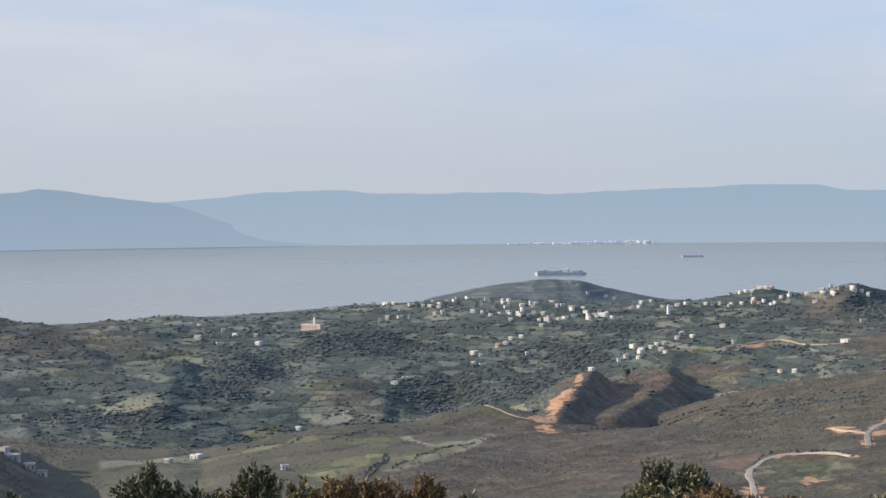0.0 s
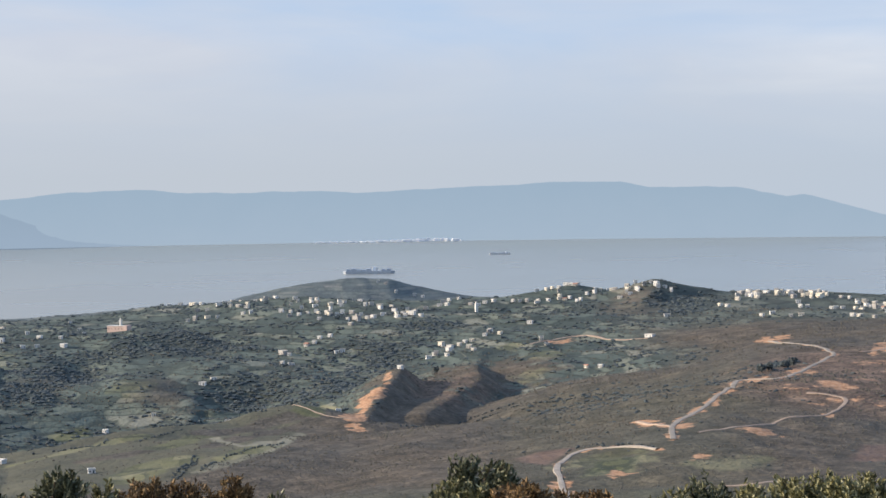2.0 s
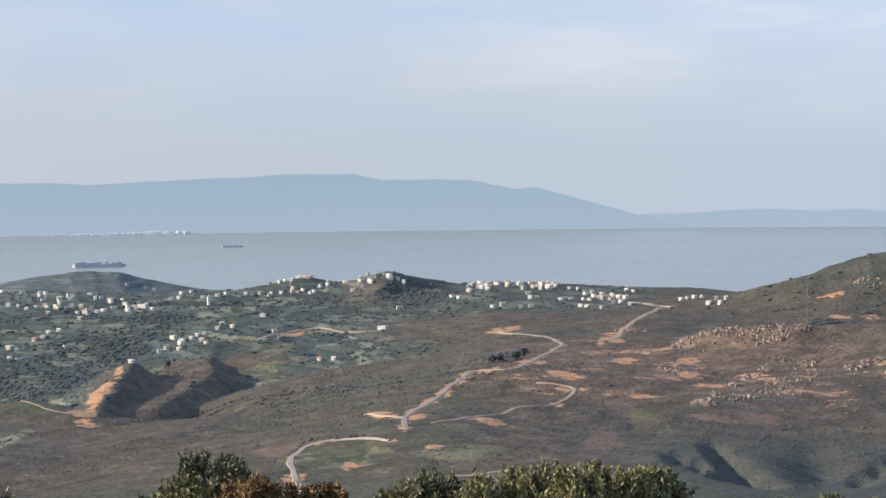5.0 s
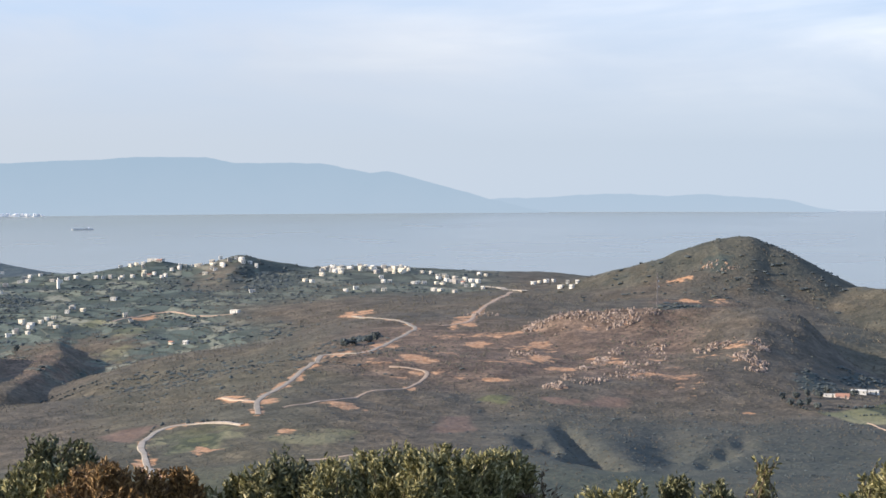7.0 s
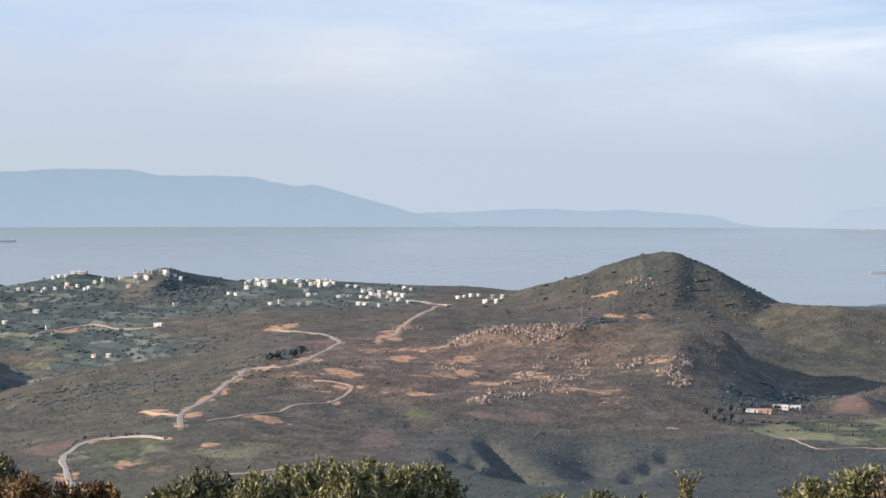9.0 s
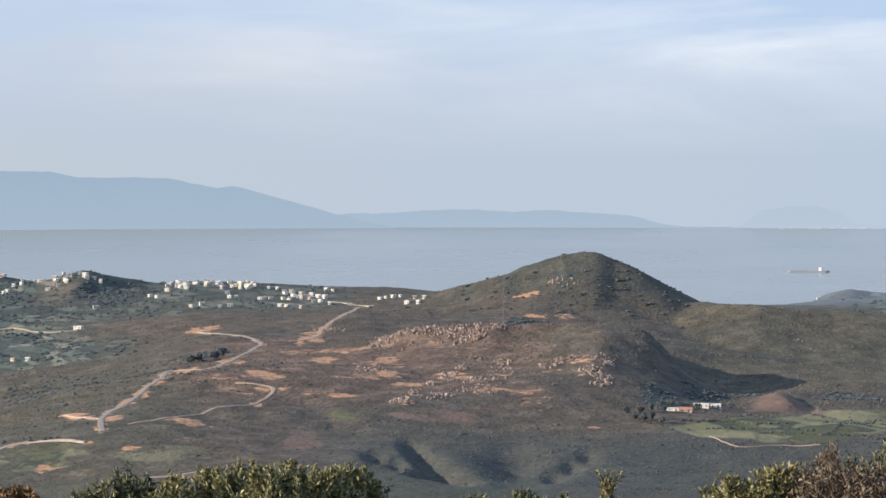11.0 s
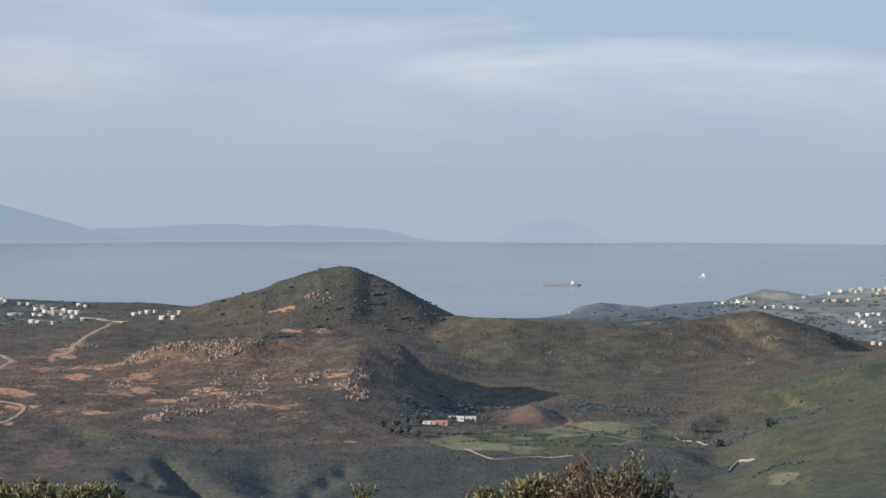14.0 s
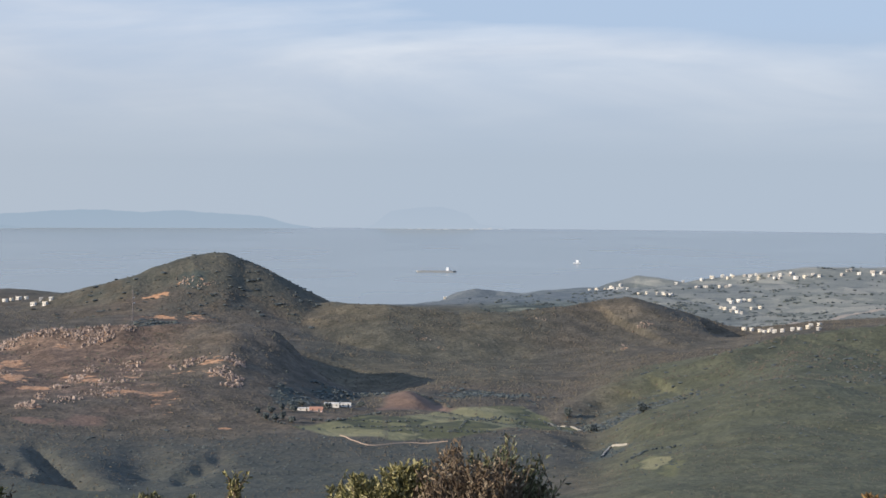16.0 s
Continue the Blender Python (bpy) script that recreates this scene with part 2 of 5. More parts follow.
CREAM = plain("cream_render", (0.56, 0.50, 0.40), (0.70, 0.64, 0.53), 3.0)
GREY_BLOCK = plain("grey_blockwork", (0.30, 0.28, 0.26), (0.44, 0.41, 0.37), 2.0)
PINK = plain("pink_render", (0.47, 0.34, 0.285), (0.58, 0.44, 0.375), 3.0)
ROOF = plain("flat_roof", (0.42, 0.39, 0.35), (0.6, 0.57, 0.52), 3.0)
TILE = plain("clay_tile", (0.32, 0.16, 0.11), (0.43, 0.24, 0.17), 1.0)
GLASS = plain("dark_window", (0.03, 0.035, 0.04), (0.06, 0.07, 0.08), 0.5, 0.2, 0)
DOORS = plain("painted_door", (0.06, 0.10, 0.14), (0.14, 0.12, 0.09), 0.8)
CONCRETE = plain("track_gravel", (0.23, 0.195, 0.155), (0.37, 0.315, 0.255), 4.0)
DIRT = plain("track_earth", (0.28, 0.205, 0.15), (0.40, 0.30, 0.225), 4.0)
STONE = leafy("pale_rock", [(0.2, (0.115, 0.089, 0.074)), (0.5, (0.225, 0.172, 0.140)), (0.8, (0.385, 0.30, 0.245))], 0.95)
STEEL = plain("grey_steel", (0.16, 0.15, 0.15), (0.30, 0.27, 0.26), 1.0, 0.5)
HULL = plain("ship_hull", (0.38, 0.41, 0.44), (0.44, 0.47, 0.50), 20.0)
TOWN_PAINT = plain("far_town_walls", (0.62, 0.63, 0.64), (0.76, 0.765, 0.77), 6.0)
DARK_HULL = plain("dark_ship_hull", (0.20, 0.215, 0.23), (0.25, 0.265, 0.28), 20.0)
SHIP_WHITE = plain("ship_white", (0.72, 0.74, 0.76), (0.82, 0.83, 0.85), 6.0)
CARGO = plain("cargo_boxes", (0.35, 0.39, 0.44), (0.42, 0.46, 0.51), 4.0)
SHRUBS = leafy("heath_shrubs", [(0.2, (0.058, 0.051, 0.039)), (0.45, (0.073, 0.063, 0.047)), (0.6, (0.090, 0.073, 0.054)), (0.8, (0.075, 0.072, 0.050))], 0.9)
WOODLAND = leafy("woodland_leaves", [(0.2, (0.036, 0.047, 0.050)), (0.5, (0.054, 0.066, 0.067)), (0.8, (0.078, 0.090, 0.084))], 0.9)
BARK = plain("bark", (0.07, 0.05, 0.035), (0.15, 0.11, 0.08), 0.2)


# ---- the land ----
# rises and hollows: bearing, distance, height, spread along the line of sight, spread across it
QUARRY_FIELDS = [
    (3, 650, 7, 300, 150), (-11, 700, 0.8, 90, 80), (-11.2, 900, -4.9, 50, 80), (3.3, 1110, -6, 50, 150), (5.1, 1130, -7, 50, 25),
    (-4.2, 1150, -4.8, 50, 300), (6, 1200, -4.5, 300, 45), (6, 1200, -6.8, 90, 25), (-15, 1200, -4.5, 300, 25),
    (2.4, 1200, -4.5, 300, 25), (-15, 1200, -8.5, 160, 300), (4.1, 1230, 9.4, 50, 25),
]
VILLAGE_SLOPE = [
    (-3, 1250, -14.6, 300, 150), (-11.2, 1250, -3.4, 300, 80), (-3, 1250, -6.8, 90, 45), (-4.7, 1300, -8.9, 50, 300),
    (2, 1300, -7.8, 50, 150), (-1.4, 1330, -7.7, 50, 25), (-7.9, 1400, -7, 300, 80), (0.9, 1550, -9.8, 160, 300),
    (-11.1, 1550, -4.7, 50, 300), (-12.2, 1750, 6.5, 90, 150), (-9.5, 1800, 5.3, 50, 80), (-6, 2150, 9.9, 160, 300),
    (-0.1, 2150, 9.7, 160, 150), (6.4, 2200, 7, 300, 300), (3.3, 2260, 8.9, 50, 80), (3.3, 2260, 8.1, 50, 150),
]
ROAD_SLOPE = [
    (20, 600, 1.7, 300, 25), (10, 620, 3.4, 50, 300), (12, 850, 3.2, 50, 25), (16.1, 980, 2.9, 50, 300),
    (21.7, 1020, 9, 300, 150),
]
TOWN_RIDGE = [
    (15.2, 1250, 6.5, 300, 45), (15.2, 1250, 3.1, 50, 25), (19.1, 1350, 5.4, 90, 25), (19.1, 1350, 5.7, 160, 80),
    (18.2, 1750, -3.7, 50, 300), (16.4, 1850, 5.6, 300, 300), (9.2, 1950, 7.7, 90, 300), (18.3, 2050, 7.2, 160, 300),
    (15, 2250, 8, 300, 300),
]
GREEN_RIDGE = [
    (45, 600, 4.7, 50, 300), (39.2, 680, 4.1, 160, 25), (33, 720, 1.1, 160, 45), (42.8, 850, 7.7, 300, 45),
    (48, 850, 5.1, 300, 25), (48, 850, 7.8, 300, 80), (40.1, 900, 5.8, 50, 300), (36.9, 1010, -4.8, 50, 25),
    (34.5, 1020, -4.2, 300, 80), (45.3, 1150, 7.9, 50, 150), (36.1, 1150, -7.7, 160, 25), (48, 1150, 7.3, 300, 80),
    (42.7, 1150, 6.3, 300, 25), (48, 1150, 5.3, 50, 25),
]
ROCKY_SPUR = [
    (30, 620, 3.3, 50, 150), (26, 800, 2, 50, 300), (24.3, 880, -5.1, 90, 80), (29, 950, -2.1, 50, 25), (25.1, 1000, 2.3, 50, 25),
    (32.2, 1080, -3.4, 90, 25), (32.2, 1080, 2.5, 50, 300),
]
CONE_HILL = [
    (30.4, 1110, -7.4, 50, 25), (27.5, 1120, 4, 90, 25), (25.1, 1150, 10.7, 50, 80), (32, 1450, -7.3, 300, 45),
    (25.1, 1500, 10.6, 160, 80), (26.3, 1500, 10.7, 50, 45), (25.1, 1500, 8.2, 50, 45), (26.3, 1500, 8.7, 50, 25),
    (28, 1700, 4.2, 160, 80), (31.2, 2300, -7, 160, 45),
]
EAST_RIDGE = [
    (41.6, 1400, 2.9, 50, 300), (38, 1480, 7.5, 50, 45), (38, 1480, 6.6, 50, 25),
    (33.6, 1500, 2.3, 50, 300), (33.6, 1500, -4.9, 160, 25), (41.4, 1500, -7.7, 50, 25), (33.6, 1500, -6.2, 50, 25),
    (38, 1750, -5, 160, 150), (41.7, 1800, -7, 300, 45), (41.7, 1800, -6.6, 90, 300), (45.3, 2150, 7.5, 160, 150),
    (48, 2150, 9.6, 160, 300), (45.3, 2150, 8.6, 90, 300), (45.3, 2150, 10.3, 160, 300), (48, 2150, 5.9, 300, 80),
    (40.9, 2200, 10.2, 160, 300),
]
LANDFORMS = QUARRY_FIELDS + VILLAGE_SLOPE + ROAD_SLOPE + TOWN_RIDGE + GREEN_RIDGE + ROCKY_SPUR + CONE_HILL + EAST_RIDGE
# crests: bearing, distance, height; steepness towards the lookout and away from it (or to the west and east)
SPUR_RIDGES = [
    ([(21, 1150, 71), (23.5, 1140, 75), (25.5, 1145, 76), (26.9, 1130, 77), (27.6, 1122, 75)], 0.36, 0.62, False),
    ([(27.5, 1160, 74), (27.75, 1122, 76.5), (27.85, 1095, 72), (28.0, 1070, 62), (28.1, 1050, 54)], 0.25, 0.7, True),
    ([(26.9, 1120, 76), (26.5, 1065, 69), (26.2, 1005, 58.5), (25.9, 950, 49.5)], 0.2, 0.26, True),
    ([(31.1, 1085, 48), (31.55, 1055, 50.5), (31.9, 1025, 47.5)], 0.33, 0.95, True),
]
CONE_RIDGES = [
    ([(20.5, 1550, 57), (22.7, 1500, 73.5), (24, 1490, 84), (25.26, 1500, 97), (26.08, 1500, 100), (26.57, 1500, 98.5), (26.9, 1500, 94)], 0.42, 0.62, False),
    ([(26.4, 1500, 99.3), (27.06, 1500, 91.6), (27.71, 1500, 81), (28.37, 1500, 71.8), (29.03, 1495, 64)], 0.4, 0.62, False),
    ([(24.4, 1495, 87), (24.8, 1450, 72), (25.0, 1415, 61)], 0.5, 0.5, True),
]
WEST_RIDGES = [
    ([(4.3, 1310, 40.5), (4.0, 1245, 38.5), (3.7, 1210, 34.5), (3.37, 1160, 31), (3.2, 1120, 26)], 0.5, 0.9, True),
    ([(6.75, 1540, 33), (6.4, 1430, 36), (6.5, 1310, 34), (6.1, 1265, 31.5), (5.6, 1225, 29), (4.9, 1165, 25.5)], 0.12, 0.75, True),
    ([(-0.1, 2250, 31.5), (1.4, 2255, 44.5), (2.5, 2260, 50), (3.28, 2260, 51.5), (4.0, 2260, 48.5), (4.8, 2260, 39.5), (6.45, 2255, 26.5)], 0.2, 0.5, False),
    ([(7, 1950, 43), (9.2, 1950, 57.5), (10.4, 1950, 51), (11.7, 1900, 64), (13.5, 1920, 52)], 0.3, 0.45, False),
    ([(11.75, 1895, 63), (11.35, 1800, 47), (10.9, 1700, 35)], 0.25, 0.5, True),
    ([(9.2, 1940, 56), (8.7, 1840, 40), (8.2, 1760, 30)], 0.22, 0.42, True),
    ([(-9.0, 1050, 18), (-7.2, 1060, 21.6), (-5.7, 1075, 24.3), (-4.4, 1090, 28.5), (-3.1, 1105, 30), (-1.8, 1125, 29.3), (-0.8, 1140, 30), (0.6, 1162, 33.6), (1.1, 1170, 33)], 0.03, 0.4, False),
    ([(-7.4, 1580, 27), (-7.75, 1480, 23), (-7.95, 1400, 18), (-8.3, 1320, 9)], 0.18, 0.7, True),
    ([(-1.0, 1520, 21), (-1.5, 1420, 19), (-1.7, 1360, 14), (-1.9, 1290, 8)], 0.15, 0.7, True),
    ([(-13.5, 1010, 42), (-13.3, 920, 46), (-13.1, 800, 50), (-13.0, 740, 52)], 0.3, 0.55, True),
    ([(-14, 1830, 50), (-11.5, 1790, 48.5), (-9.6, 1790, 46), (-8.4, 1800, 37)], 0.2, 0.4, False),
]
EAST_RIDGES = [
    ([(28.4, 1500, 70.5), (29.15, 1470, 65.4), (30.1, 1440, 65.5), (31.1, 1430, 65.2), (32.6, 1430, 62.4), (34.6, 1440, 61), (36.2, 1460, 63.5), (36.87, 1475, 66.0), (38, 1480, 70), (38.96, 1500, 62.5), (40.1, 1520, 52.5), (41.4, 1500, 43)], 0.2, 0.45, False),
    ([(36.2, 1020, 40), (36.8, 1045, 44), (37.4, 1060, 49), (38.5, 1075, 56), (40.9, 1080, 68), (42.7, 1130, 74), (45.3, 1150, 78), (48, 1150, 82)], 0.2, 0.5, False),
    ([(30.83, 2300, 0.6), (31.65, 2300, 6), (32.47, 2280, 9), (33.12, 2270, 18.5), (33.61, 2250, 24.5), (34.27, 2250, 22), (35.08, 2230, 22), (35.49, 2220, 26.5), (37.19, 2220, 31), (38.3, 2250, 40.5), (39.6, 2200, 37), (40.9, 2200, 45), (42.7, 2150, 57), (45.3, 2150, 62)], 0.25, 0.5, False),
]
RIDGES = SPUR_RIDGES + CONE_RIDGES + WEST_RIDGES + EAST_RIDGES
# gullies and pits: bearing, distance, depth, spread along the line of sight, spread across it
WEST_HOLLOWS = [
    (-6.5, 1210, 6, 45, 60), (-4.0, 1235, 5, 40, 50),
    (-6.7, 1440, 5, 70, 22), (-0.4, 1400, 4, 60, 22),
    (0.2, 1385, 8, 60, 15), (-4.8, 1560, 8, 60, 16),
    (-11, 880, 6, 40, 25),
]
EAST_HOLLOWS = [
    (21, 805, 3, 14, 3), (21.2, 780, 4.5, 14, 3), (21.5, 755, 5, 14, 3.5), (21.9, 725, 6, 16, 4), (22.4, 700, 6, 16, 4.5),
    (20, 756, 3, 14, 3), (20.6, 745, 4, 14, 3), (21.4, 712, 4, 16, 4), (25.2, 737, 3, 14, 3), (25.7, 761, 3, 14, 3),
    (26.2, 790, 2.5, 14, 3), (24, 760, 4, 50, 8), (37.2, 860, 6, 70, 10), (29.75, 1125, 17, 58, 21), (31.4, 1140, 9, 40, 26),
    (29.6, 1185, 7, 40, 30),
]
HOLLOWS = WEST_HOLLOWS + EAST_HOLLOWS



def lattice(ix, iy, seed):
    """A repeatable random number in 0..1 for every lattice point."""
    n = (ix * 374761393 + iy * 668265263 + seed * 974711) & 0x7fffffff
    n = ((n ^ (n >> 13)) * 1274126177) & 0x7fffffff
    return ((n ^ (n >> 16)) & 0xffff) / 65535.0


def value_noise(x, y, seed):
    ix, iy = np.floor(x).astype(np.int64), np.floor(y).astype(np.int64)
    fx, fy = x - ix, y - iy
    fx, fy = fx * fx * (3 - 2 * fx), fy * fy * (3 - 2 * fy)
    low = lattice(ix, iy, seed) * (1 - fx) + lattice(ix + 1, iy, seed) * fx
    high = lattice(ix, iy + 1, seed) * (1 - fx) + lattice(ix + 1, iy + 1, seed) * fx
    return (low * (1 - fy) + high * fy) * 2 - 1


def fractal(x, y, size, octaves, seed):
    total, gain = 0.0, 1.0
    for k in range(octaves):
        total = total + gain * value_noise(x / size, y / size, seed + k)
        size, gain = size / 2.1, gain * 0.5
    return total


def smooth_step(a, b, v):
    s = np.clip((v - a) / (b - a), 0, 1)
    return s * s * (3 - 2 * s)


def spot(bearing, distance):
    """East and north of the point at a bearing (degrees clockwise from north) and a distance from the lookout."""
    b = np.radians(bearing)
    return distance * np.sin(b), distance * np.cos(b)


def crest_height(x, y, points, front, back, sideways=False, radius=5.0):
    """The flanks of a ridge that follows a crest of (bearing, distance, height) points, as steep in front and behind as given."""
    d = np.maximum(np.hypot(x, y), 1.0)
    best, height, offset = np.full(np.shape(x), 1e9), np.zeros(np.shape(x)), np.zeros(np.shape(x))
    ends = [(*spot(b, r), h) for b, r, h in points]
    for (ax, ay, az), (bx, by, bz) in zip(ends, ends[1:]):
        ux, uy = bx - ax, by - ay
        s = np.clip(((x - ax) * ux + (y - ay) * uy) / (ux * ux + uy * uy), 0, 1)
        ox, oy = x - ax - s * ux, y - ay - s * uy
        gap = np.hypot(ox, oy)
        near = gap < best
        lean = ((ox * y - oy * x) if sideways else (ox * x + oy * y)) / (d * np.maximum(gap, 0.1))
        best, height, offset = np.where(near, gap, best), np.where(near, az + s * (bz - az), height), np.where(near, lean, offset)
    slope = front + (back - front) * (0.5 + 0.5 * offset)
    return height - slope * (np.sqrt(best ** 2 + radius ** 2) - radius)


def land_height(x, y):
    """Height of the ground above the sea."""
    d = np.hypot(x, y)
    north = y / np.maximum(d, 1.0)
    z = 45.0 - 48.0 * smooth_step(1600, 2350, d) * smooth_step(0.3, 0.6, north)
    for bearing, distance, height, along, across in LANDFORMS:
        b = math.radians(bearing)
        r, t = x * math.sin(b) + y * math.cos(b) - distance, x * math.cos(b) - y * math.sin(b)
        z = z + height * np.exp(-0.5 * ((r / along) ** 2 + (t / across) ** 2))
    for points, front, back, sideways in RIDGES:
        crest = crest_height(x, y, points, front, back, sideways)
        z = np.where(crest > z + 3, crest, np.where(crest < z - 3, z, z + (crest - z + 3) ** 2 / 12))
    for bearing, distance, depth, along, across in HOLLOWS:
        b = math.radians(bearing)
        r, t = x * math.sin(b) + y * math.cos(b) - distance, x * math.cos(b) - y * math.sin(b)
        z = z - depth * np.exp(-0.5 * ((r / along) ** 2 + (t / across) ** 2))
    rough = smooth_step(450, 800, d)
    z = z + rough * (1.2 * fractal(x, y, 70, 3, 11) + 0.5 * fractal(x, y, 14, 2, 31))
    # spurs and gullies break up the farmed slope to the north-west
    west = smooth_step(1200, 1400, d) * (1 - smooth_step(2050, 2200, d)) * (1 - smooth_step(9, 12.5, np.degrees(np.arctan2(x, y)))) * smooth_step(0.3, 0.6, north)
    z = z + west * (6.0 * fractal(x + 0.45 * y, 0.5 * y, 105, 3, 61) - 2.0)
    # gullies run down the scrub slopes
    z = z - rough * 1.6 * np.maximum(0, 0.25 - np.abs(fractal(x + 0.3 * y, y * 0.6, 120, 2, 51))) * 4
    # the shore lies to the north, rolling country on the other sides
    shore = 2400 - 420 * np.exp(-0.5 * ((np.degrees(np.arctan2(x, y)) - 30.2) / 1.5) ** 2) + 60 * fractal(x, y, 500, 2, 71) + 900 * smooth_step(0.75, 0.3, north)
    z = np.where(north > -0.1, z + (-14 - z) * smooth_step(shore - 90, shore + 60, d), z)
    z = z + (1 - smooth_step(-0.4, 0.5, north)) * smooth_step(800, 2500, d) * (40 + 35 * fractal(x, y, 700, 3, 81))
    # the brow of the hill that the lookout stands on
    brow = 168.3 - 0.012 * d - 0.205 * np.maximum(0, d - 9) + 0.25 * fractal(x, y, 9, 3, 91) * smooth_step(3, 14, d)
    return np.where(brow > z + 8, brow, np.where(brow < z - 8, z, z + (brow - z + 8) ** 2 / 32))


# ---- land cover: bearing, distance, half-width, half-depth ----
WEST_BARE = [
    (3.88, 1263, 2.8, 31.0), (3.54, 1213, 5.1, 29.5), (3.21, 1180, 6.0, 25.0), (2.88, 1133, 7.9, 32.0), (15.22, 1359, 9.6, 40), (15.83, 1079, 7.6, 14.5),
    (13.34, 947, 4.0, 13.0), (12.89, 778, 4.4, 8.0), (10.6, 747, 5.0, 12.5), (14.59, 852, 7.2, 11.5), (14.85, 1369, 7.8, 40), (12.22, 862, 7.3, 11.0),
    (11.49, 882, 6.2, 11.5), (14.52, 1036, 7.3, 18.5), (8.81, 1544, 10.8, 13.0),
]
EAST_BARE = [
    (16.7, 991, 10.0, 16.5), (16.55, 910, 3.3, 9.0), (18.14, 1224, 7.5, 32.0), (17.82, 1194, 4.0, 15.5), (18.57, 1093, 5.2, 11.0), (18.54, 1088, 7.0, 16.0),
    (19.15, 1119, 7.9, 6.0), (20.3, 1087, 7.9, 13.5), (20.43, 1021, 8.6, 19.0), (19.61, 1128, 6.3, 13.5), (20.92, 984, 8.3, 9.5), (22.32, 1028, 3.8, 7.0),
    (20.92, 916, 3.9, 5.0), (24.78, 1384, 16.4, 10.5), (24.37, 1445, 9.3, 5.0), (26.37, 877, 3.9, 3.0), (23.39, 958, 8.1, 6.0), (18.95, 942, 7.9, 4.0),
]
BARE_EARTH = WEST_BARE + EAST_BARE
PLOUGHED = [(20.9, 885, 8, 5)]
MEADOWS = [
    (10.3, 782, 15, 24), (-3.49, 1415, 16, 29), (-7.78, 1603, 27, 60), (13.83, 763, 13, 16), (8.02, 1374, 14, 18), (8.6, 1470, 16, 24),
    (-5.2, 1240, 30, 26), (-9.5, 1220, 40, 30), (-10.5, 1500, 30, 30), (7.4, 1530, 14, 20),
]
WEST_WOODS = [
    (-6.4, 1430, 24, 60), (0.2, 1420, 34, 50), (-3.4, 1275, 60, 30), (-0.2, 1290, 40, 28), (1.6, 1340, 26, 30), (-5.72, 1550, 36, 60), (-1.69, 1671, 46, 70), (3.86, 1563, 27, 70),
    (12.52, 1822, 31, 50), (12.3, 1730, 16, 40), (9.3, 1800, 16, 40), (2.6, 1400, 20, 40), (-3.6, 1640, 30, 40), (-9.6, 1330, 40, 30), (5.0, 1700, 26, 36),
]
EAST_WOODS = [
    (15.16, 1140, 9, 18), (25.45, 1463, 13, 18), (24.81, 1339, 23, 14), (29.4, 1045, 13, 24), (30.4, 1068, 12, 10), (31.4, 1074, 10, 9), (28.3, 985, 10, 26),
    (38.03, 976, 22, 40), (33.9, 1085, 22, 20), (37.4, 829, 9, 20),
]
WOODS = WEST_WOODS + EAST_WOODS
ROCKS = [
    (19.97, 1187, 3.4, 14), (20.35, 1220, 4.5, 14), (20.84, 1142, 4.8, 7.0), (21.33, 1142, 5.8, 8.0), (21.91, 1132, 7.0, 9.0), (22.48, 1133, 7.0, 8.5),
    (22.97, 1131, 6.4, 8.5), (23.52, 1134, 5.7, 8.0), (20.92, 1123, 6.3, 8.0), (21.74, 1122, 7.9, 6.0), (22.73, 1121, 7.9, 5.5), (20.26, 1138, 6.4, 7.0),
    (20.72, 919, 3.4, 6.5), (21.17, 946, 3.5, 9.5), (21.66, 980, 3.6, 10), (22.15, 1023, 3.7, 8.5), (22.56, 1048, 3.2, 10), (22.97, 1080, 3.6, 5.5),
    (24.89, 1042, 3.2, 7.5), (25.35, 1044, 4.4, 10.5), (25.71, 1042, 4.4, 13.5), (26.09, 1045, 4.4, 12.5), (26.5, 1037, 5.2, 10.5), (26.11, 1013, 4.3, 13.0),
    (26.53, 1000, 4.2, 14), (25.11, 1022, 5.8, 6.0),
]
THIN_ROCKS = [
    (22.89, 962, 8.1, 16), (23.42, 1008, 7.1, 16), (23.75, 1046, 4.4, 16), (21.91, 944, 6.6, 9.0), (18.63, 1268, 8.9, 9.0), (21.58, 937, 6.6, 7.5),
    (19.77, 1042, 7.3, 16), (25.35, 1462, 8.2, 8.5), (25.84, 1450, 8.2, 9.0), (23.55, 1068, 4.5, 9.5), (32.18, 1348, 4.9, 7.0), (32.59, 1334, 3.0, 8.5),
    (33.73, 1345, 2.3, 4), (38.49, 1406, 7.9, 7.5), (37.93, 1337, 2.3, 10), (39.38, 1424, 4.0, 6.5), (35.63, 1423, 4.8, 4.5),
]
CONE_BRUSH = [(26.2, 1480, 85, 60)]
QUARRY_HILL = [(4.6, 1240, 30, 100), (6.2, 1340, 34, 90), (7.6, 1390, 30, 60)]
BROWN_HILLS = [(11.2, 1790, 36, 90), (-11.5, 1700, 75, 110), (-6.0, 1480, 20, 60), (-2.6, 1400, 22, 50)]
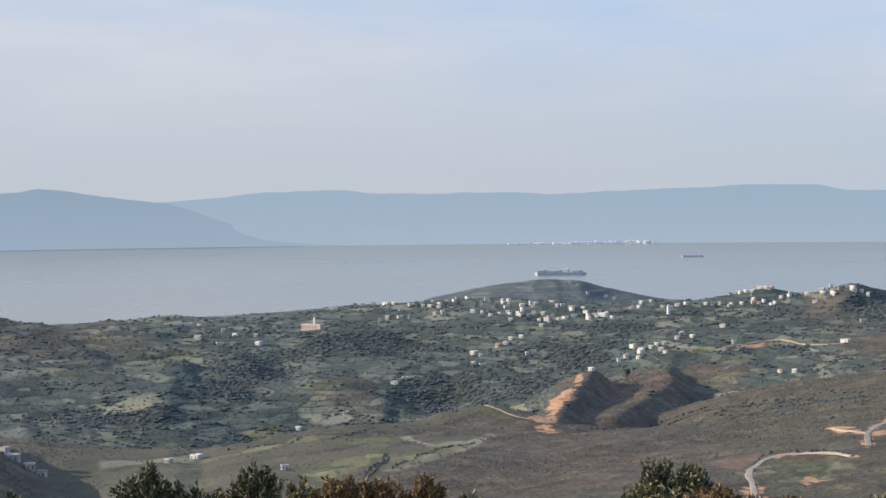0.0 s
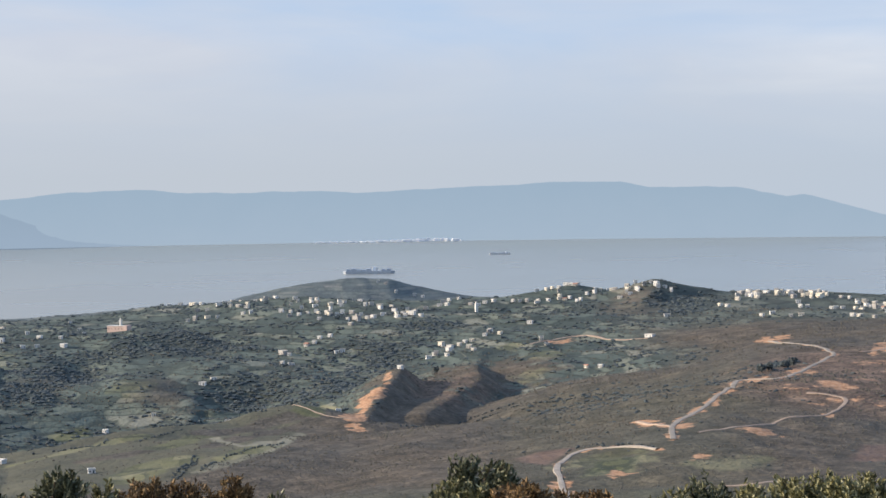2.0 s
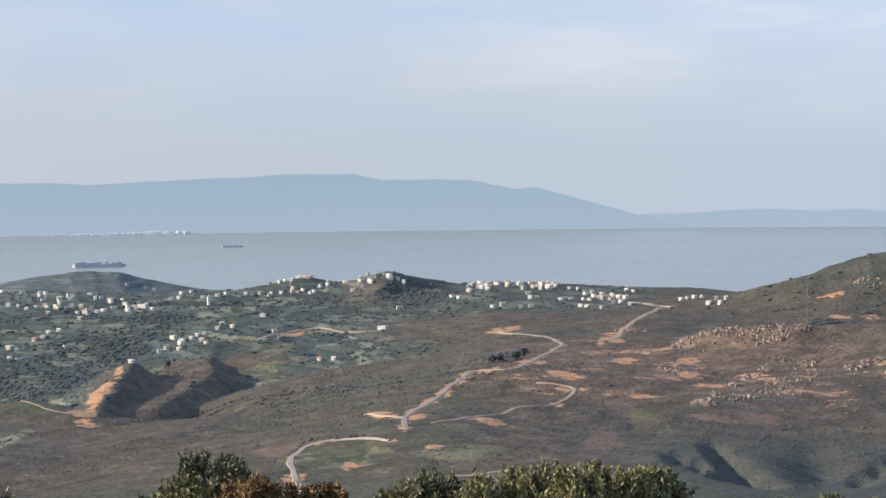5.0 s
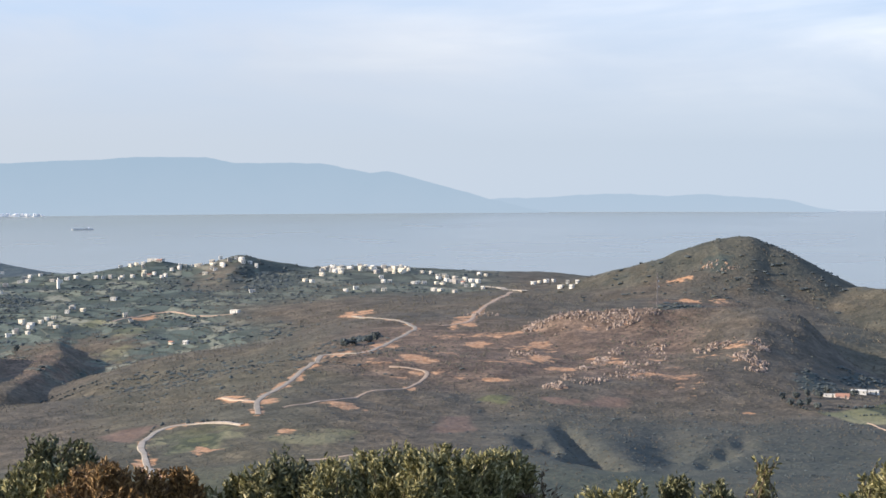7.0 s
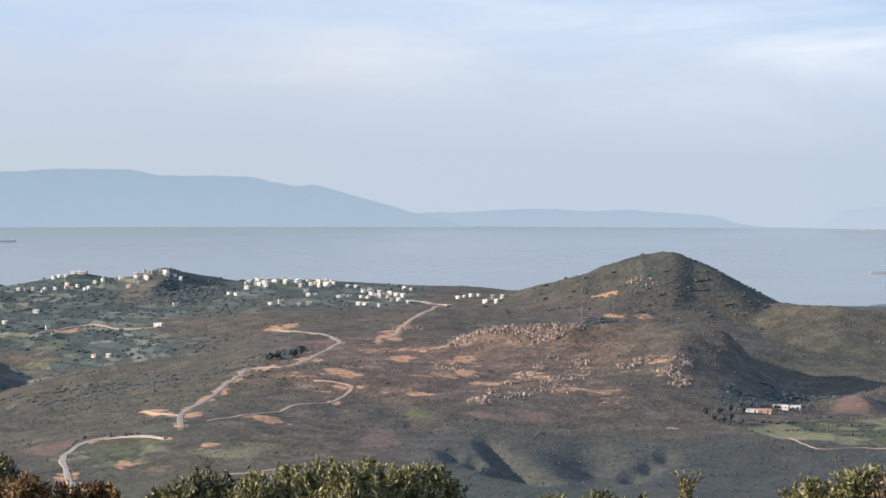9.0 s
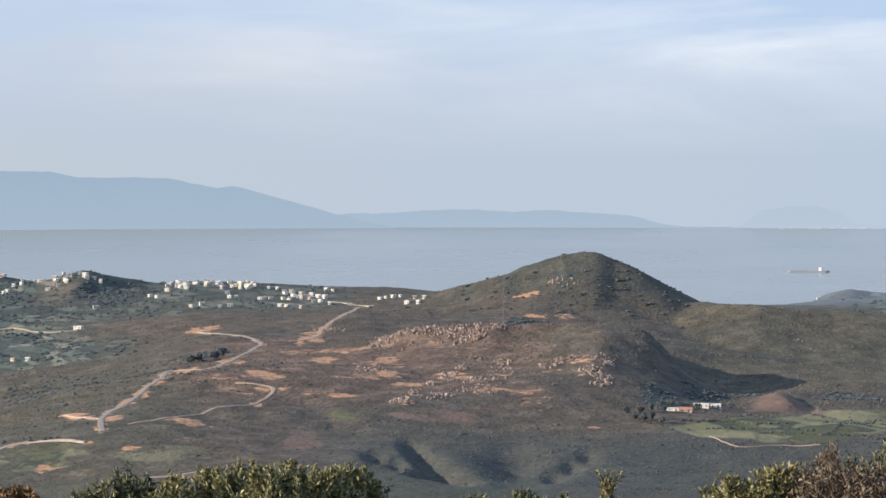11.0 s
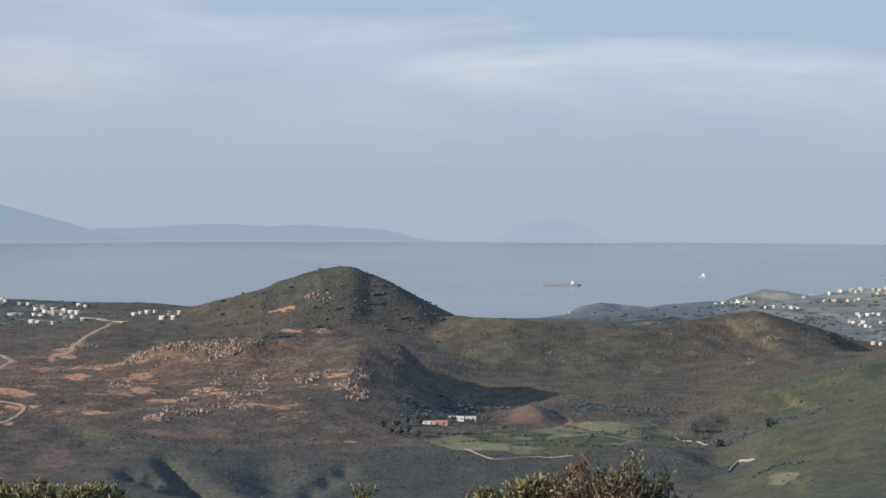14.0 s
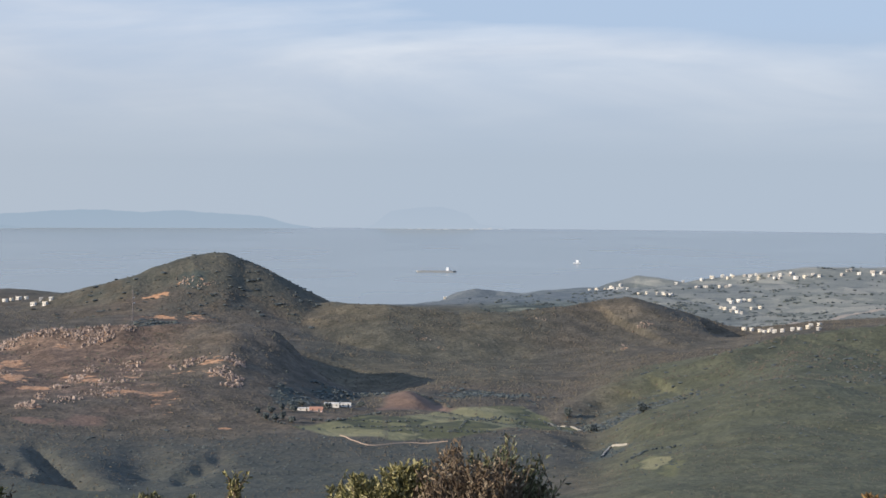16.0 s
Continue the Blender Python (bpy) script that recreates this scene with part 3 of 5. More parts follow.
# fields by their corners: bearing and distance
PALE_FIELDS = [
    ((-9.91, 978), (-7.38, 1015), (-7.23, 990), (-9.92, 954)),
    ((-9.89, 1363), (-7.92, 1388), (-7.84, 1354), (-9.89, 1334)),
]
GREEN_FIELDS = [
    ((1.08, 1147), (1.98, 1295), (2.5, 1225), (1.89, 1125)),
    ((-5.86, 1304), (-4.82, 1327), (-4.59, 1308), (-5.63, 1276)),
    ((28.41, 885), (30.96, 940), (31.04, 855), (29.65, 859)),
    ((31.04, 927), (32.93, 1014), (32.93, 861), (31.04, 850)),
    ((32.93, 1017), (35.04, 1045), (36.75, 958), (32.93, 861)),
    ((38.13, 739), (38.7, 759), (39.75, 727), (39.35, 681)),
    ((18.45, 889), (18.85, 901), (19.64, 891), (19.32, 874)),
    ((9.42, 743), (9.92, 781), (11.4, 794), (10.9, 756)),
]
# long strips on the grazed slope: half-width, bearings and distances
PALE_STRIPS = [
    (4, [(-1.61, 835), (-1.15, 845), (-0.66, 888), (-0.17, 899), (0.41, 939), (0.9, 978), (1.31, 1093)]),
    (2.5, [(-1.54, 1083), (-0.97, 1000), (-0.33, 960)]),
    (3, [(-0.16, 962), (0.33, 983), (0.49, 955)]),
]
GREEN_STRIPS = [
    (8, [(-2.76, 987), (-2.11, 1001), (-1.62, 1083)]),
    (6, [(-6.98, 989), (-6.27, 991), (-5.32, 1011), (-4.2, 1067), (-3.23, 1077)]),
    (14, [(-3.5, 847), (-2.93, 902), (-2.28, 916)]),
    (8, [(-0.82, 901), (-0.17, 935), (0.33, 954)]),
]
BROWN_STRIPS = [
    (9, [(-1.37, 1096), (-0.48, 1108), (0.34, 1129), (1.16, 1136)]),
    (9, [(-4.68, 956), (-4.04, 959), (-3.32, 971)]),
    (8, [(-1.14, 971), (-0.32, 1016), (0.5, 1103), (1.32, 1115)]),
]
RED_FIELDS = [
    ((30.75, 990), (31.2, 1079), (32.2, 1055), (32.95, 1018)),
    ((7.45, 820), (8.28, 831), (9.26, 832), (8.44, 787)),
    ((21.5, 877), (22.07, 900), (22.98, 899), (22.81, 881)),
    ((17.16, 785), (17.57, 837), (18.21, 843), (18.52, 796)),
]


# ---- roads and tracks: surface, width, bearings and distances ----
MAIN_ROADS = [
    (CONCRETE, 2.4, [(12.15, 817), (12.12, 858), (12.36, 891), (12.69, 908), (13.1, 939), (13.35, 959), (13.65, 975), (13.88, 1003), (14.01, 1033), (14.5, 1032), (15.16, 1022), (15.57, 1058), (16.14, 1119), (16.51, 1156), (16.72, 1178), (16.47, 1221), (16.15, 1240), (15.49, 1264), (14.92, 1302)]),
    (CONCRETE, 2.1, [(9.17, 675), (8.96, 722), (8.86, 747), (8.78, 773), (9.02, 802), (9.43, 817), (10.08, 819), (11.05, 811), (11.7, 800)]),
    (DIRT, 2.2, [(11.14, 900), (11.55, 886), (12.12, 858)]),
    (DIRT, 2.6, [(17.46, 1198), (18.2, 1220), (18.61, 1313), (19.1, 1380), (19.51, 1524)]),
]
TRACKS = [
    (CONCRETE, 5, [(18.7, 1643), (19.27, 1605), (19.92, 1507)]),
    (DIRT, 1.8, [(12.85, 839), (13.83, 853), (15.15, 891), (15.81, 899), (16.46, 912), (16.88, 934), (17.04, 952), (16.55, 961), (15.97, 965)]),
    (DIRT, 1.4, [(13.49, 716), (14.81, 718), (15.8, 729)]),
    (DIRT, 2.6, [(8.02, 1527), (8.66, 1556), (9.63, 1563), (10.6, 1519), (11.57, 1503)]),
    (CONCRETE, 7, [(42.67, 1633), (44.1, 1818), (44.88, 1865), (45.28, 1888)]),
    (DIRT, 0.6, [(29.7, 868), (30.36, 838), (31.68, 846), (32.83, 848)]),
    (DIRT, 0.8, [(1.05, 1178), (1.38, 1159), (2.03, 1137), (2.85, 1124)]),
]
ROADS = MAIN_ROADS + TRACKS


def smooth_line(points, step):
    """Points every few metres along a curve through the given ones."""
    p = np.array([spot(b, d) for b, d in points])
    p = np.vstack([2 * p[0] - p[1], p, 2 * p[-1] - p[-2]])
    line = []
    for a, b, c, e in zip(p, p[1:], p[2:], p[3:]):
        for s in np.arange(0, 1, step / max(step, np.hypot(*(c - b)))):
            line.append(0.5 * (2 * b + (c - a) * s + (2 * a - 5 * b + 4 * c - e) * s * s + (3 * b - a - 3 * c + e) * s ** 3))
    return np.array(line + [p[-2]])


def patches(x, y, rows, soft=0.35, grow=1.0):
    """How far each point lies in any of the patches, with ragged edges."""
    wobble = 0.4 * fractal(x, y, 15, 4, 131) + 0.45 * fractal(x, y, 6, 2, 135)
    total = 0 * x
    for bearing, distance, across, along in rows:
        b = math.radians(bearing)
        r, t = x * math.sin(b) + y * math.cos(b) - distance, x * math.cos(b) - y * math.sin(b)
        q = np.sqrt((r / (along * grow)) ** 2 + (t / (across * grow)) ** 2) + wobble
        total = np.maximum(total, 1 - smooth_step(1 - soft, 1 + soft, q))
    return total


def fields(x, y, rows, soft=1.6):
    """How far each point lies inside any of the four-cornered fields."""
    total = 0 * x
    for corners in rows:
        p = [spot(b, d) for b, d in corners]
        turn = sum(ax * by - bx * ay for (ax, ay), (bx, by) in zip(p, p[1:] + p[:1]))
        inside = np.full(np.shape(x), 1e9)
        for (ax, ay), (bx, by) in zip(p, p[1:] + p[:1]):
            gap = ((bx - ax) * (y - ay) - (by - ay) * (x - ax)) / math.hypot(bx - ax, by - ay)
            inside = np.minimum(inside, gap if turn > 0 else -gap)
        total = np.maximum(total, smooth_step(-soft, soft, inside + 1.0 * fractal(x, y, 12, 2, 141)))
    return total


def strips(x, y, rows):
    """How far each point lies on any of the long narrow strips: half-width, then bearings and distances."""
    total = 0 * x
    for half, points in rows:
        gap = np.full(np.shape(x), 1e9)
        line = [spot(b, d) for b, d in points]
        for (ax, ay), (bx, by) in zip(line, line[1:]):
            ux, uy = bx - ax, by - ay
            s = np.clip(((x - ax) * ux + (y - ay) * uy) / (ux * ux + uy * uy), 0, 1)
            gap = np.minimum(gap, np.hypot(x - ax - s * ux, y - ay - s * uy))
        total = np.maximum(total, 1 - smooth_step(half - 1, half + 1, gap + 0.8 * fractal(x, y, 10, 2, 231)))
    return total


def pasture_at(x, y):
    """Smooth grazed slope with few bushes, above the western hamlet."""
    d, bearing, wave = np.hypot(x, y), np.degrees(np.arctan2(x, y)), fractal(x, y, 60, 3, 221)
    edge = np.interp(bearing, [-8, -1.6, 0.4, 1.3, 3.0], [740, 825, 935, 1120, 1250])
    return smooth_step(-8, 12, d - edge + 4 * wave) * (1 - smooth_step(2.2, 3.6, bearing + 0.5 * wave)) * smooth_step(-12.5, -10.5, bearing) * smooth_step(760, 800, d) * (1 - smooth_step(-6, 14, d - np.interp(bearing, [-9.0, -7.2, -4.4, -1.8, 1.7], [1055, 1066, 1096, 1130, 1190]) + 4 * wave))


def covers(x, y):
    """Weights of meadow, bare earth, wood, farmland, ploughed earth and green scrub."""
    d, bearing = np.hypot(x, y), np.degrees(np.arctan2(x, y))
    wave = fractal(x, y, 160, 3, 151)
    farm = smooth_step(1180, 1280, d + 60 * wave) * (1 - smooth_step(10.5, 13.5, bearing + wave))
    farm = np.maximum(farm, (1 - smooth_step(2.5, 5.0, bearing + 0.6 * wave)) * smooth_step(1140, 1190, d + 10 * wave))
    farm = np.maximum(farm, 0.8 * smooth_step(1500, 1600, d) * (1 - smooth_step(18, 20, bearing)))
    farm = np.maximum(farm, smooth_step(1700, 1800, d) * smooth_step(33, 35, bearing))
    green = np.maximum(smooth_step(35.5, 39, bearing + wave) * (1 - smooth_step(1150, 1230, d)), 0.38 * smooth_step(27.5, 30, bearing) * (1 - 0.65 * smooth_step(34.5, 36.5, bearing)) * smooth_step(1110, 1180, d))
    green = np.maximum(green, (1 - smooth_step(620, 760, d + 60 * wave)) * (1 - 0.6 * smooth_step(23, 26, bearing) * (1 - smooth_step(34, 36, bearing))))
    green = np.maximum(green, 0.25 * smooth_step(860, 760, d + 30 * wave) * smooth_step(23, 26, bearing))
    green = np.maximum(green, 0.2 * smooth_step(1435, 1465, d) * smooth_step(20, 21.5, bearing) * (1 - smooth_step(31, 34, bearing)))
    green = np.maximum(green, 0.35 * smooth_step(6, 8.5, bearing) * (1 - smooth_step(13, 16, bearing + wave)) * (1 - smooth_step(1150, 1250, d)))
    pasture = pasture_at(x, y)
    farm = farm * (1 - pasture)
    green = green * (1 - pasture)
    farm = farm * (1 - patches(x, y, QUARRY_HILL, 0.3)) * (1 - 0.65 * patches(x, y, BROWN_HILLS, 0.5))
    bare = np.maximum(patches(x, y, BARE_EARTH, 0.4, 0.9), 0.42 * patches(x, y, ROCKS, 0.5))
    bare = np.maximum(bare, 0.25 * patches(x, y, THIN_ROCKS, 0.5))
    flecks = smooth_step(14.5, 16, bearing) * (1 - smooth_step(24, 26, bearing)) * smooth_step(880, 940, d) * (1 - smooth_step(1130, 1190, d))
    bare = np.maximum(bare, 0.5 * flecks * smooth_step(0.42, 0.75, fractal(x, 0.8 * y, 26, 3, 161)))
    # earth lies bare beside the cut roads
    for surface, width, points in ROADS[:4]:
        line = smooth_line(points, 5.0)
        near = (d > 640) & (d < 1480) & (bearing > 8) & (bearing < 21)
        gap = np.full(np.shape(x), 1e9)
        for px, py in line:
            gap[near] = np.minimum(gap[near], (x[near] - px) ** 2 + (y[near] - py) ** 2)
        bare = np.maximum(bare, 0.8 * (1 - smooth_step(width / 2 + 0.5, width / 2 + 3.5, np.sqrt(gap) + 2.2 * fractal(x, y, 22, 2, 145))))
    brown = strips(x, y, BROWN_STRIPS)
    meadow = np.maximum(0.6 * patches(x, y, MEADOWS) * (1 - brown), np.maximum(fields(x, y, GREEN_FIELDS), 0.8 * strips(x, y, GREEN_STRIPS)))
    wood = np.maximum(patches(x, y, WOODS, 0.5), np.maximum(0.5 * patches(x, y, CONE_BRUSH, 0.5), 0.6 * smooth_step(930, 830, d + 25 * wave) * smooth_step(16, 21, bearing) * (1 - smooth_step(35, 37, bearing)))) * (1 - np.maximum(meadow, np.maximum(fields(x, y, PALE_FIELDS), strips(x, y, PALE_STRIPS))))
    return (meadow, bare, wood, farm * (1 - brown), np.maximum(patches(x, y, PLOUGHED, 0.12), fields(x, y, RED_FIELDS, 3.0)), green * (1 - brown))


def mesh_from(name, verts, faces, mats=(), smooth=False):
    """A mesh object from numpy vertices and faces, all with the same number of corners."""
    me = bpy.data.meshes.new(name)
    verts, faces = np.asarray(verts, np.float32), np.asarray(faces, np.int32)
    n = faces.shape[1]
    me.vertices.add(len(verts))
    me.vertices.foreach_set("co", verts.ravel())
    me.loops.add(faces.size)
    me.loops.foreach_set("vertex_index", faces.ravel())
    me.polygons.add(len(faces))
    me.polygons.foreach_set("loop_start", np.arange(0, faces.size, n, dtype=np.int32))
    me.polygons.foreach_set("use_smooth", np.full(len(faces), smooth))
    me.update(calc_edges=True)
    for m in mats:
        me.materials.append(m)
    return new(name, me)


def build_ground():
    bearings = np.radians(np.concatenate([np.arange(-17, 50, 0.078), np.arange(50, 343, 3.0)]))
    rings = np.concatenate([[0.0005, 0.6], np.geomspace(2, 60, 46), np.linspace(63, 590, 50), np.linspace(594, 1300, 236)[:-1],
                            np.linspace(1300, 2480, 250), np.linspace(2600, 4900, 24)])
    b, d = np.meshgrid(bearings, rings)
    x, y = d * np.sin(b), d * np.cos(b)
    z = land_height(x, y)
    rows, cols = x.shape
    i, j = np.meshgrid(np.arange(rows - 1), np.arange(cols), indexing="ij")
    k = (j + 1) % cols
    faces = np.stack([i * cols + j, i * cols + k, (i + 1) * cols + k, (i + 1) * cols + j], -1).reshape(-1, 4)[:, ::-1]
    verts = np.stack([x, y, z], -1).reshape(-1, 3)
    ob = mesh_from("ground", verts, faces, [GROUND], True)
    a, e, w, f, p, g = covers(x, y)
    for name, three in (("cover_a", (a, e, w)), ("cover_b", (f, p, g))):
        layer = ob.data.color_attributes.new(name, "FLOAT_COLOR", "POINT")
        layer.data.foreach_set("color", np.stack([*three, np.ones_like(a)], -1).astype(np.float32).ravel())
    d, far_side = np.hypot(x, y), np.degrees(np.arctan2(x, y))
    # where haze is painted as paler ground: the far eastern farmland
    dry = smooth_step(1650, 1760, d) * smooth_step(36.5, 38.5, far_side) * (1 - smooth_step(60, 70, far_side)) * 0.6
    # stands in for haze: land beyond about 1900 m tinted blue-grey
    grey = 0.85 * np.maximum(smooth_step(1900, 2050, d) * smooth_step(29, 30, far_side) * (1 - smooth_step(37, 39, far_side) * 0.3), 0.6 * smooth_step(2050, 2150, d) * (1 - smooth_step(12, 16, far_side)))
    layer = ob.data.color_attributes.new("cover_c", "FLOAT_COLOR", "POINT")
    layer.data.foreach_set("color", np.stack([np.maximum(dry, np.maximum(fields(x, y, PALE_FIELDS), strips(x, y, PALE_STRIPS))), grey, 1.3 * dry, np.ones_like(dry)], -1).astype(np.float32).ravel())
    wave = fractal(x, y, 70, 3, 211)
    red = 0.85 * smooth_step(13.5, 16.5, far_side + 1.2 * wave) * (1 - smooth_step(23.5, 26.0, far_side + wave)) * smooth_step(880, 960, d + 40 * wave) * (1 - smooth_step(1160, 1250, d + 40 * wave))
    red = np.maximum(red, 0.6 * patches(x, y, [(24.4, 1440, 26, 14), (24.9, 1370, 30, 16), (5.6, 1290, 22, 60), (11.2, 1850, 16, 30)], 0.5))
    layer = ob.data.color_attributes.new("cover_d", "FLOAT_COLOR", "POINT")
    layer.data.foreach_set("color", np.stack([red, pasture_at(x, y) * (1 - strips(x, y, BROWN_STRIPS)), 0 * red, np.ones_like(red)], -1).astype(np.float32).ravel())
    return tagged(ob, "rolling coastal hills of brown heath, small farm plots and orange bare earth", "ground", kind="structure")


ground = build_ground()


def build_sea():
    bearings, rings = np.radians(np.arange(-90, 91, 1.5)), np.linspace(1900, 4950, 40)
    b, d = np.meshgrid(bearings, rings)
    rows, cols = b.shape
    i, j = np.meshgrid(np.arange(rows - 1), np.arange(cols - 1), indexing="ij")
    faces = np.stack([i * cols + j, (i + 1) * cols + j, (i + 1) * cols + j + 1, i * cols + j + 1], -1).reshape(-1, 4)[:, ::-1]
    faces = faces[:, ::-1]
    ob = mesh_from("water", np.stack([d * np.sin(b), d * np.cos(b), 0 * d], -1).reshape(-1, 3), faces, [WATER], True)
    return tagged(ob, "calm pale blue-grey sea of a wide strait", "sea", kind="structure")


sea = build_sea()


# ---- the far side of the strait ----
def far_range(name, crest, distance, depth, mat, label, seed):
    """A range of mountains: its crest by bearings and heights, with spurs that come down to the water."""
    bearings = np.arange(crest[0][0], crest[-1][0] + 0.01, 0.05)
    top = np.interp(bearings, [c[0] for c in crest], [c[1] for c in crest])
    top = np.maximum(0.5, top + 3.0 * fractal(bearings, 0 * bearings + seed, 1.1, 4, seed) * smooth_step(0, 12, top))
    steps = np.linspace(0, 1, 14)
    v = []
    for s in steps:
        lift = s ** 0.75
        b = bearings
        away = distance - depth * (1 - s)
        z = top * lift * (1 + 0.12 * (1 - s) * fractal(b * 1.0, 0 * b + 3 * s, 0.9, 3, seed + 5)) - 6 * (1 - s) ** 6
        v.append(np.stack([away * np.sin(np.radians(b)), away * np.cos(np.radians(b)), z], -1))
    v.append(np.stack([(distance + 40) * np.sin(np.radians(bearings)), (distance + 40) * np.cos(np.radians(bearings)), 0 * bearings - 6], -1))
    rows, cols = len(v), len(bearings)
    i, j = np.meshgrid(np.arange(rows - 1), np.arange(cols - 1), indexing="ij")
    faces = np.stack([i * cols + j, i * cols + j + 1, (i + 1) * cols + j + 1, (i + 1) * cols + j], -1).reshape(-1, 4)
    return tagged(mesh_from(name, np.concatenate(v), faces, [mat], True), label, "mountains", kind="structure")


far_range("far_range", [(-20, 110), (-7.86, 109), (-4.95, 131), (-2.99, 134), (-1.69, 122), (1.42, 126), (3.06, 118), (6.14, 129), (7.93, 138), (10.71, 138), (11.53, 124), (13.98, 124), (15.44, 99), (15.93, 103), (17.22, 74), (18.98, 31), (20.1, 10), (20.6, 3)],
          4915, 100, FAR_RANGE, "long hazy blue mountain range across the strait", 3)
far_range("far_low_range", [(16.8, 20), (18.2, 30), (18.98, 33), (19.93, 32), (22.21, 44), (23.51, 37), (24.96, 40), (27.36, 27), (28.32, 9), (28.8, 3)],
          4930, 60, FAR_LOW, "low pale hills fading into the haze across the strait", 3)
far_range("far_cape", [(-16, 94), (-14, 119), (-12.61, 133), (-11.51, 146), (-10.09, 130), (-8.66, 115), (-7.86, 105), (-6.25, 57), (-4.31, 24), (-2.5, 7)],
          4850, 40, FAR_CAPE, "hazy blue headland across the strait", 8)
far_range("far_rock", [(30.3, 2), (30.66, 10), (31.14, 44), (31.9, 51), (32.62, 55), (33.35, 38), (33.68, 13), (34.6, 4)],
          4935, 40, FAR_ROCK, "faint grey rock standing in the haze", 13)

# ---- roads ----
def ground_at(bearing, distance):
    x, y = spot(bearing, distance)
    return float(x), float(y), float(land_height(np.array([x]), np.array([y]))[0])


def build_road(mat, width, points):
    line = smooth_line(points, 3.0)
    along = np.gradient(line, axis=0)
    along /= np.linalg.norm(along, axis=1)[:, None]
    side = np.stack([-along[:, 1], along[:, 0]], 1)
    half = width / 2 * (1 + 0.18 * fractal(line[:, 0], line[:, 1], 9, 2, 171))[:, None]
    left, right = line + side * half, line - side * half
    level = np.maximum(np.maximum(land_height(left[:, 0], left[:, 1]), land_height(right[:, 0], right[:, 1])), land_height(line[:, 0], line[:, 1])) + 0.22
    rows = [np.column_stack([left + side * 0.5, level - 0.9]), np.column_stack([left, level]), np.column_stack([line, level + 0.06]),
            np.column_stack([right, level]), np.column_stack([right - side * 0.5, level - 0.9])]
    n = len(line)
    i, j = np.meshgrid(np.arange(4), np.arange(n - 1), indexing="ij")
    faces = np.stack([i * n + j, (i + 1) * n + j, (i + 1) * n + j + 1, i * n + j + 1], -1).reshape(-1, 4)
    ob = mesh_from("road", np.concatenate(rows), faces, [mat])
    return tagged(ob, "pale winding gravel road over the heath" if mat is CONCRETE else "orange dirt track through the scrub", "road", kind="structure")


for surface, width, points in ROADS:
    build_road(surface, width, points)


# ---- scrub, woods and stones ----
def icosahedron():
    g = (1 + 5 ** 0.5) / 2
    v = [(-1, g, 0), (1, g, 0), (-1, -g, 0), (1, -g, 0), (0, -1, g), (0, 1, g), (0, -1, -g), (0, 1, -g), (g, 0, -1), (g, 0, 1), (-g, 0, -1), (-g, 0, 1)]
    f = [(0, 11, 5), (0, 5, 1), (0, 1, 7), (0, 7, 10), (0, 10, 11), (1, 5, 9), (5, 11, 4), (11, 10, 2), (10, 7, 6), (7, 1, 8),
         (3, 9, 4), (3, 4, 2), (3, 2, 6), (3, 6, 8), (3, 8, 9), (4, 9, 5), (2, 4, 11), (6, 2, 10), (8, 6, 7), (9, 8, 1)]
    return np.array(v) / np.hypot(1, g), np.array(f)


def clumps(name, x, y, radius, height, sink, mat, label, category, seed, ragged=0.35):
    """Many rough clumps of one kind in one mesh."""
    rng = np.random.RandomState(seed)
    unit, tris = icosahedron()
    n = len(x)
    shape = unit[None] * (1 + ragged * rng.uniform(-1, 1, (n, 12, 1)))
    turn = rng.uniform(0, 6.283, n)
    c, s = np.cos(turn)[:, None], np.sin(turn)[:, None]
    wide = radius[:, None] * rng.uniform(0.8, 1.25, (n, 1))
    vx = (shape[..., 0] * c - shape[..., 1] * s) * wide + x[:, None]
    vy = (shape[..., 0] * s + shape[..., 1] * c) * wide + y[:, None]
    vz = shape[..., 2] * height[:, None] / 2 + (land_height(x, y) + height * (0.5 - sink))[:, None]
    faces = (tris[None] + 12 * np.arange(n)[:, None, None]).reshape(-1, 3)
    ob = mesh_from(name, np.stack([vx, vy, vz], -1).reshape(-1, 3), faces, [mat])
    return tagged(ob, label, category, kind="stuff")


def hummocks(name, x, y, radius, height, mat, label, category, seed):
    """Many low bushes, each an uneven six-sided hummock, in one mesh."""
    rng = np.random.RandomState(seed)
    n = len(x)
    a = np.arange(6) * 1.0472 + rng.uniform(0, 1, (n, 1))
    r = radius[:, None] * rng.uniform(0.75, 1.25, (n, 6))
    z = land_height(x, y)
    rim = np.stack([x[:, None] + r * np.cos(a), y[:, None] + r * np.sin(a), (z - 0.25)[:, None] + height[:, None] * rng.uniform(0, 0.35, (n, 6))], -1)
    top = np.stack([x + radius * rng.uniform(-0.4, 0.4, n), y + radius * rng.uniform(-0.4, 0.4, n), z + height], -1)[:, None]
    k = np.arange(6)
    tris = np.stack([k, (k + 1) % 6, np.full(6, 6)], -1)
    ob = mesh_from(name, np.concatenate([rim, top], 1).reshape(-1, 3), (tris[None] + 7 * np.arange(n)[:, None, None]).reshape(-1, 3), [mat])
    return tagged(ob, label, category, kind="stuff")


def scatter(n, near, far, seed, west=-15.0, east=48.0):
    rng = np.random.RandomState(seed)
    d = near + (far - near) * rng.uniform(0, 1, n) ** 1.25
    return (*spot(rng.uniform(west, east, n), d), rng)


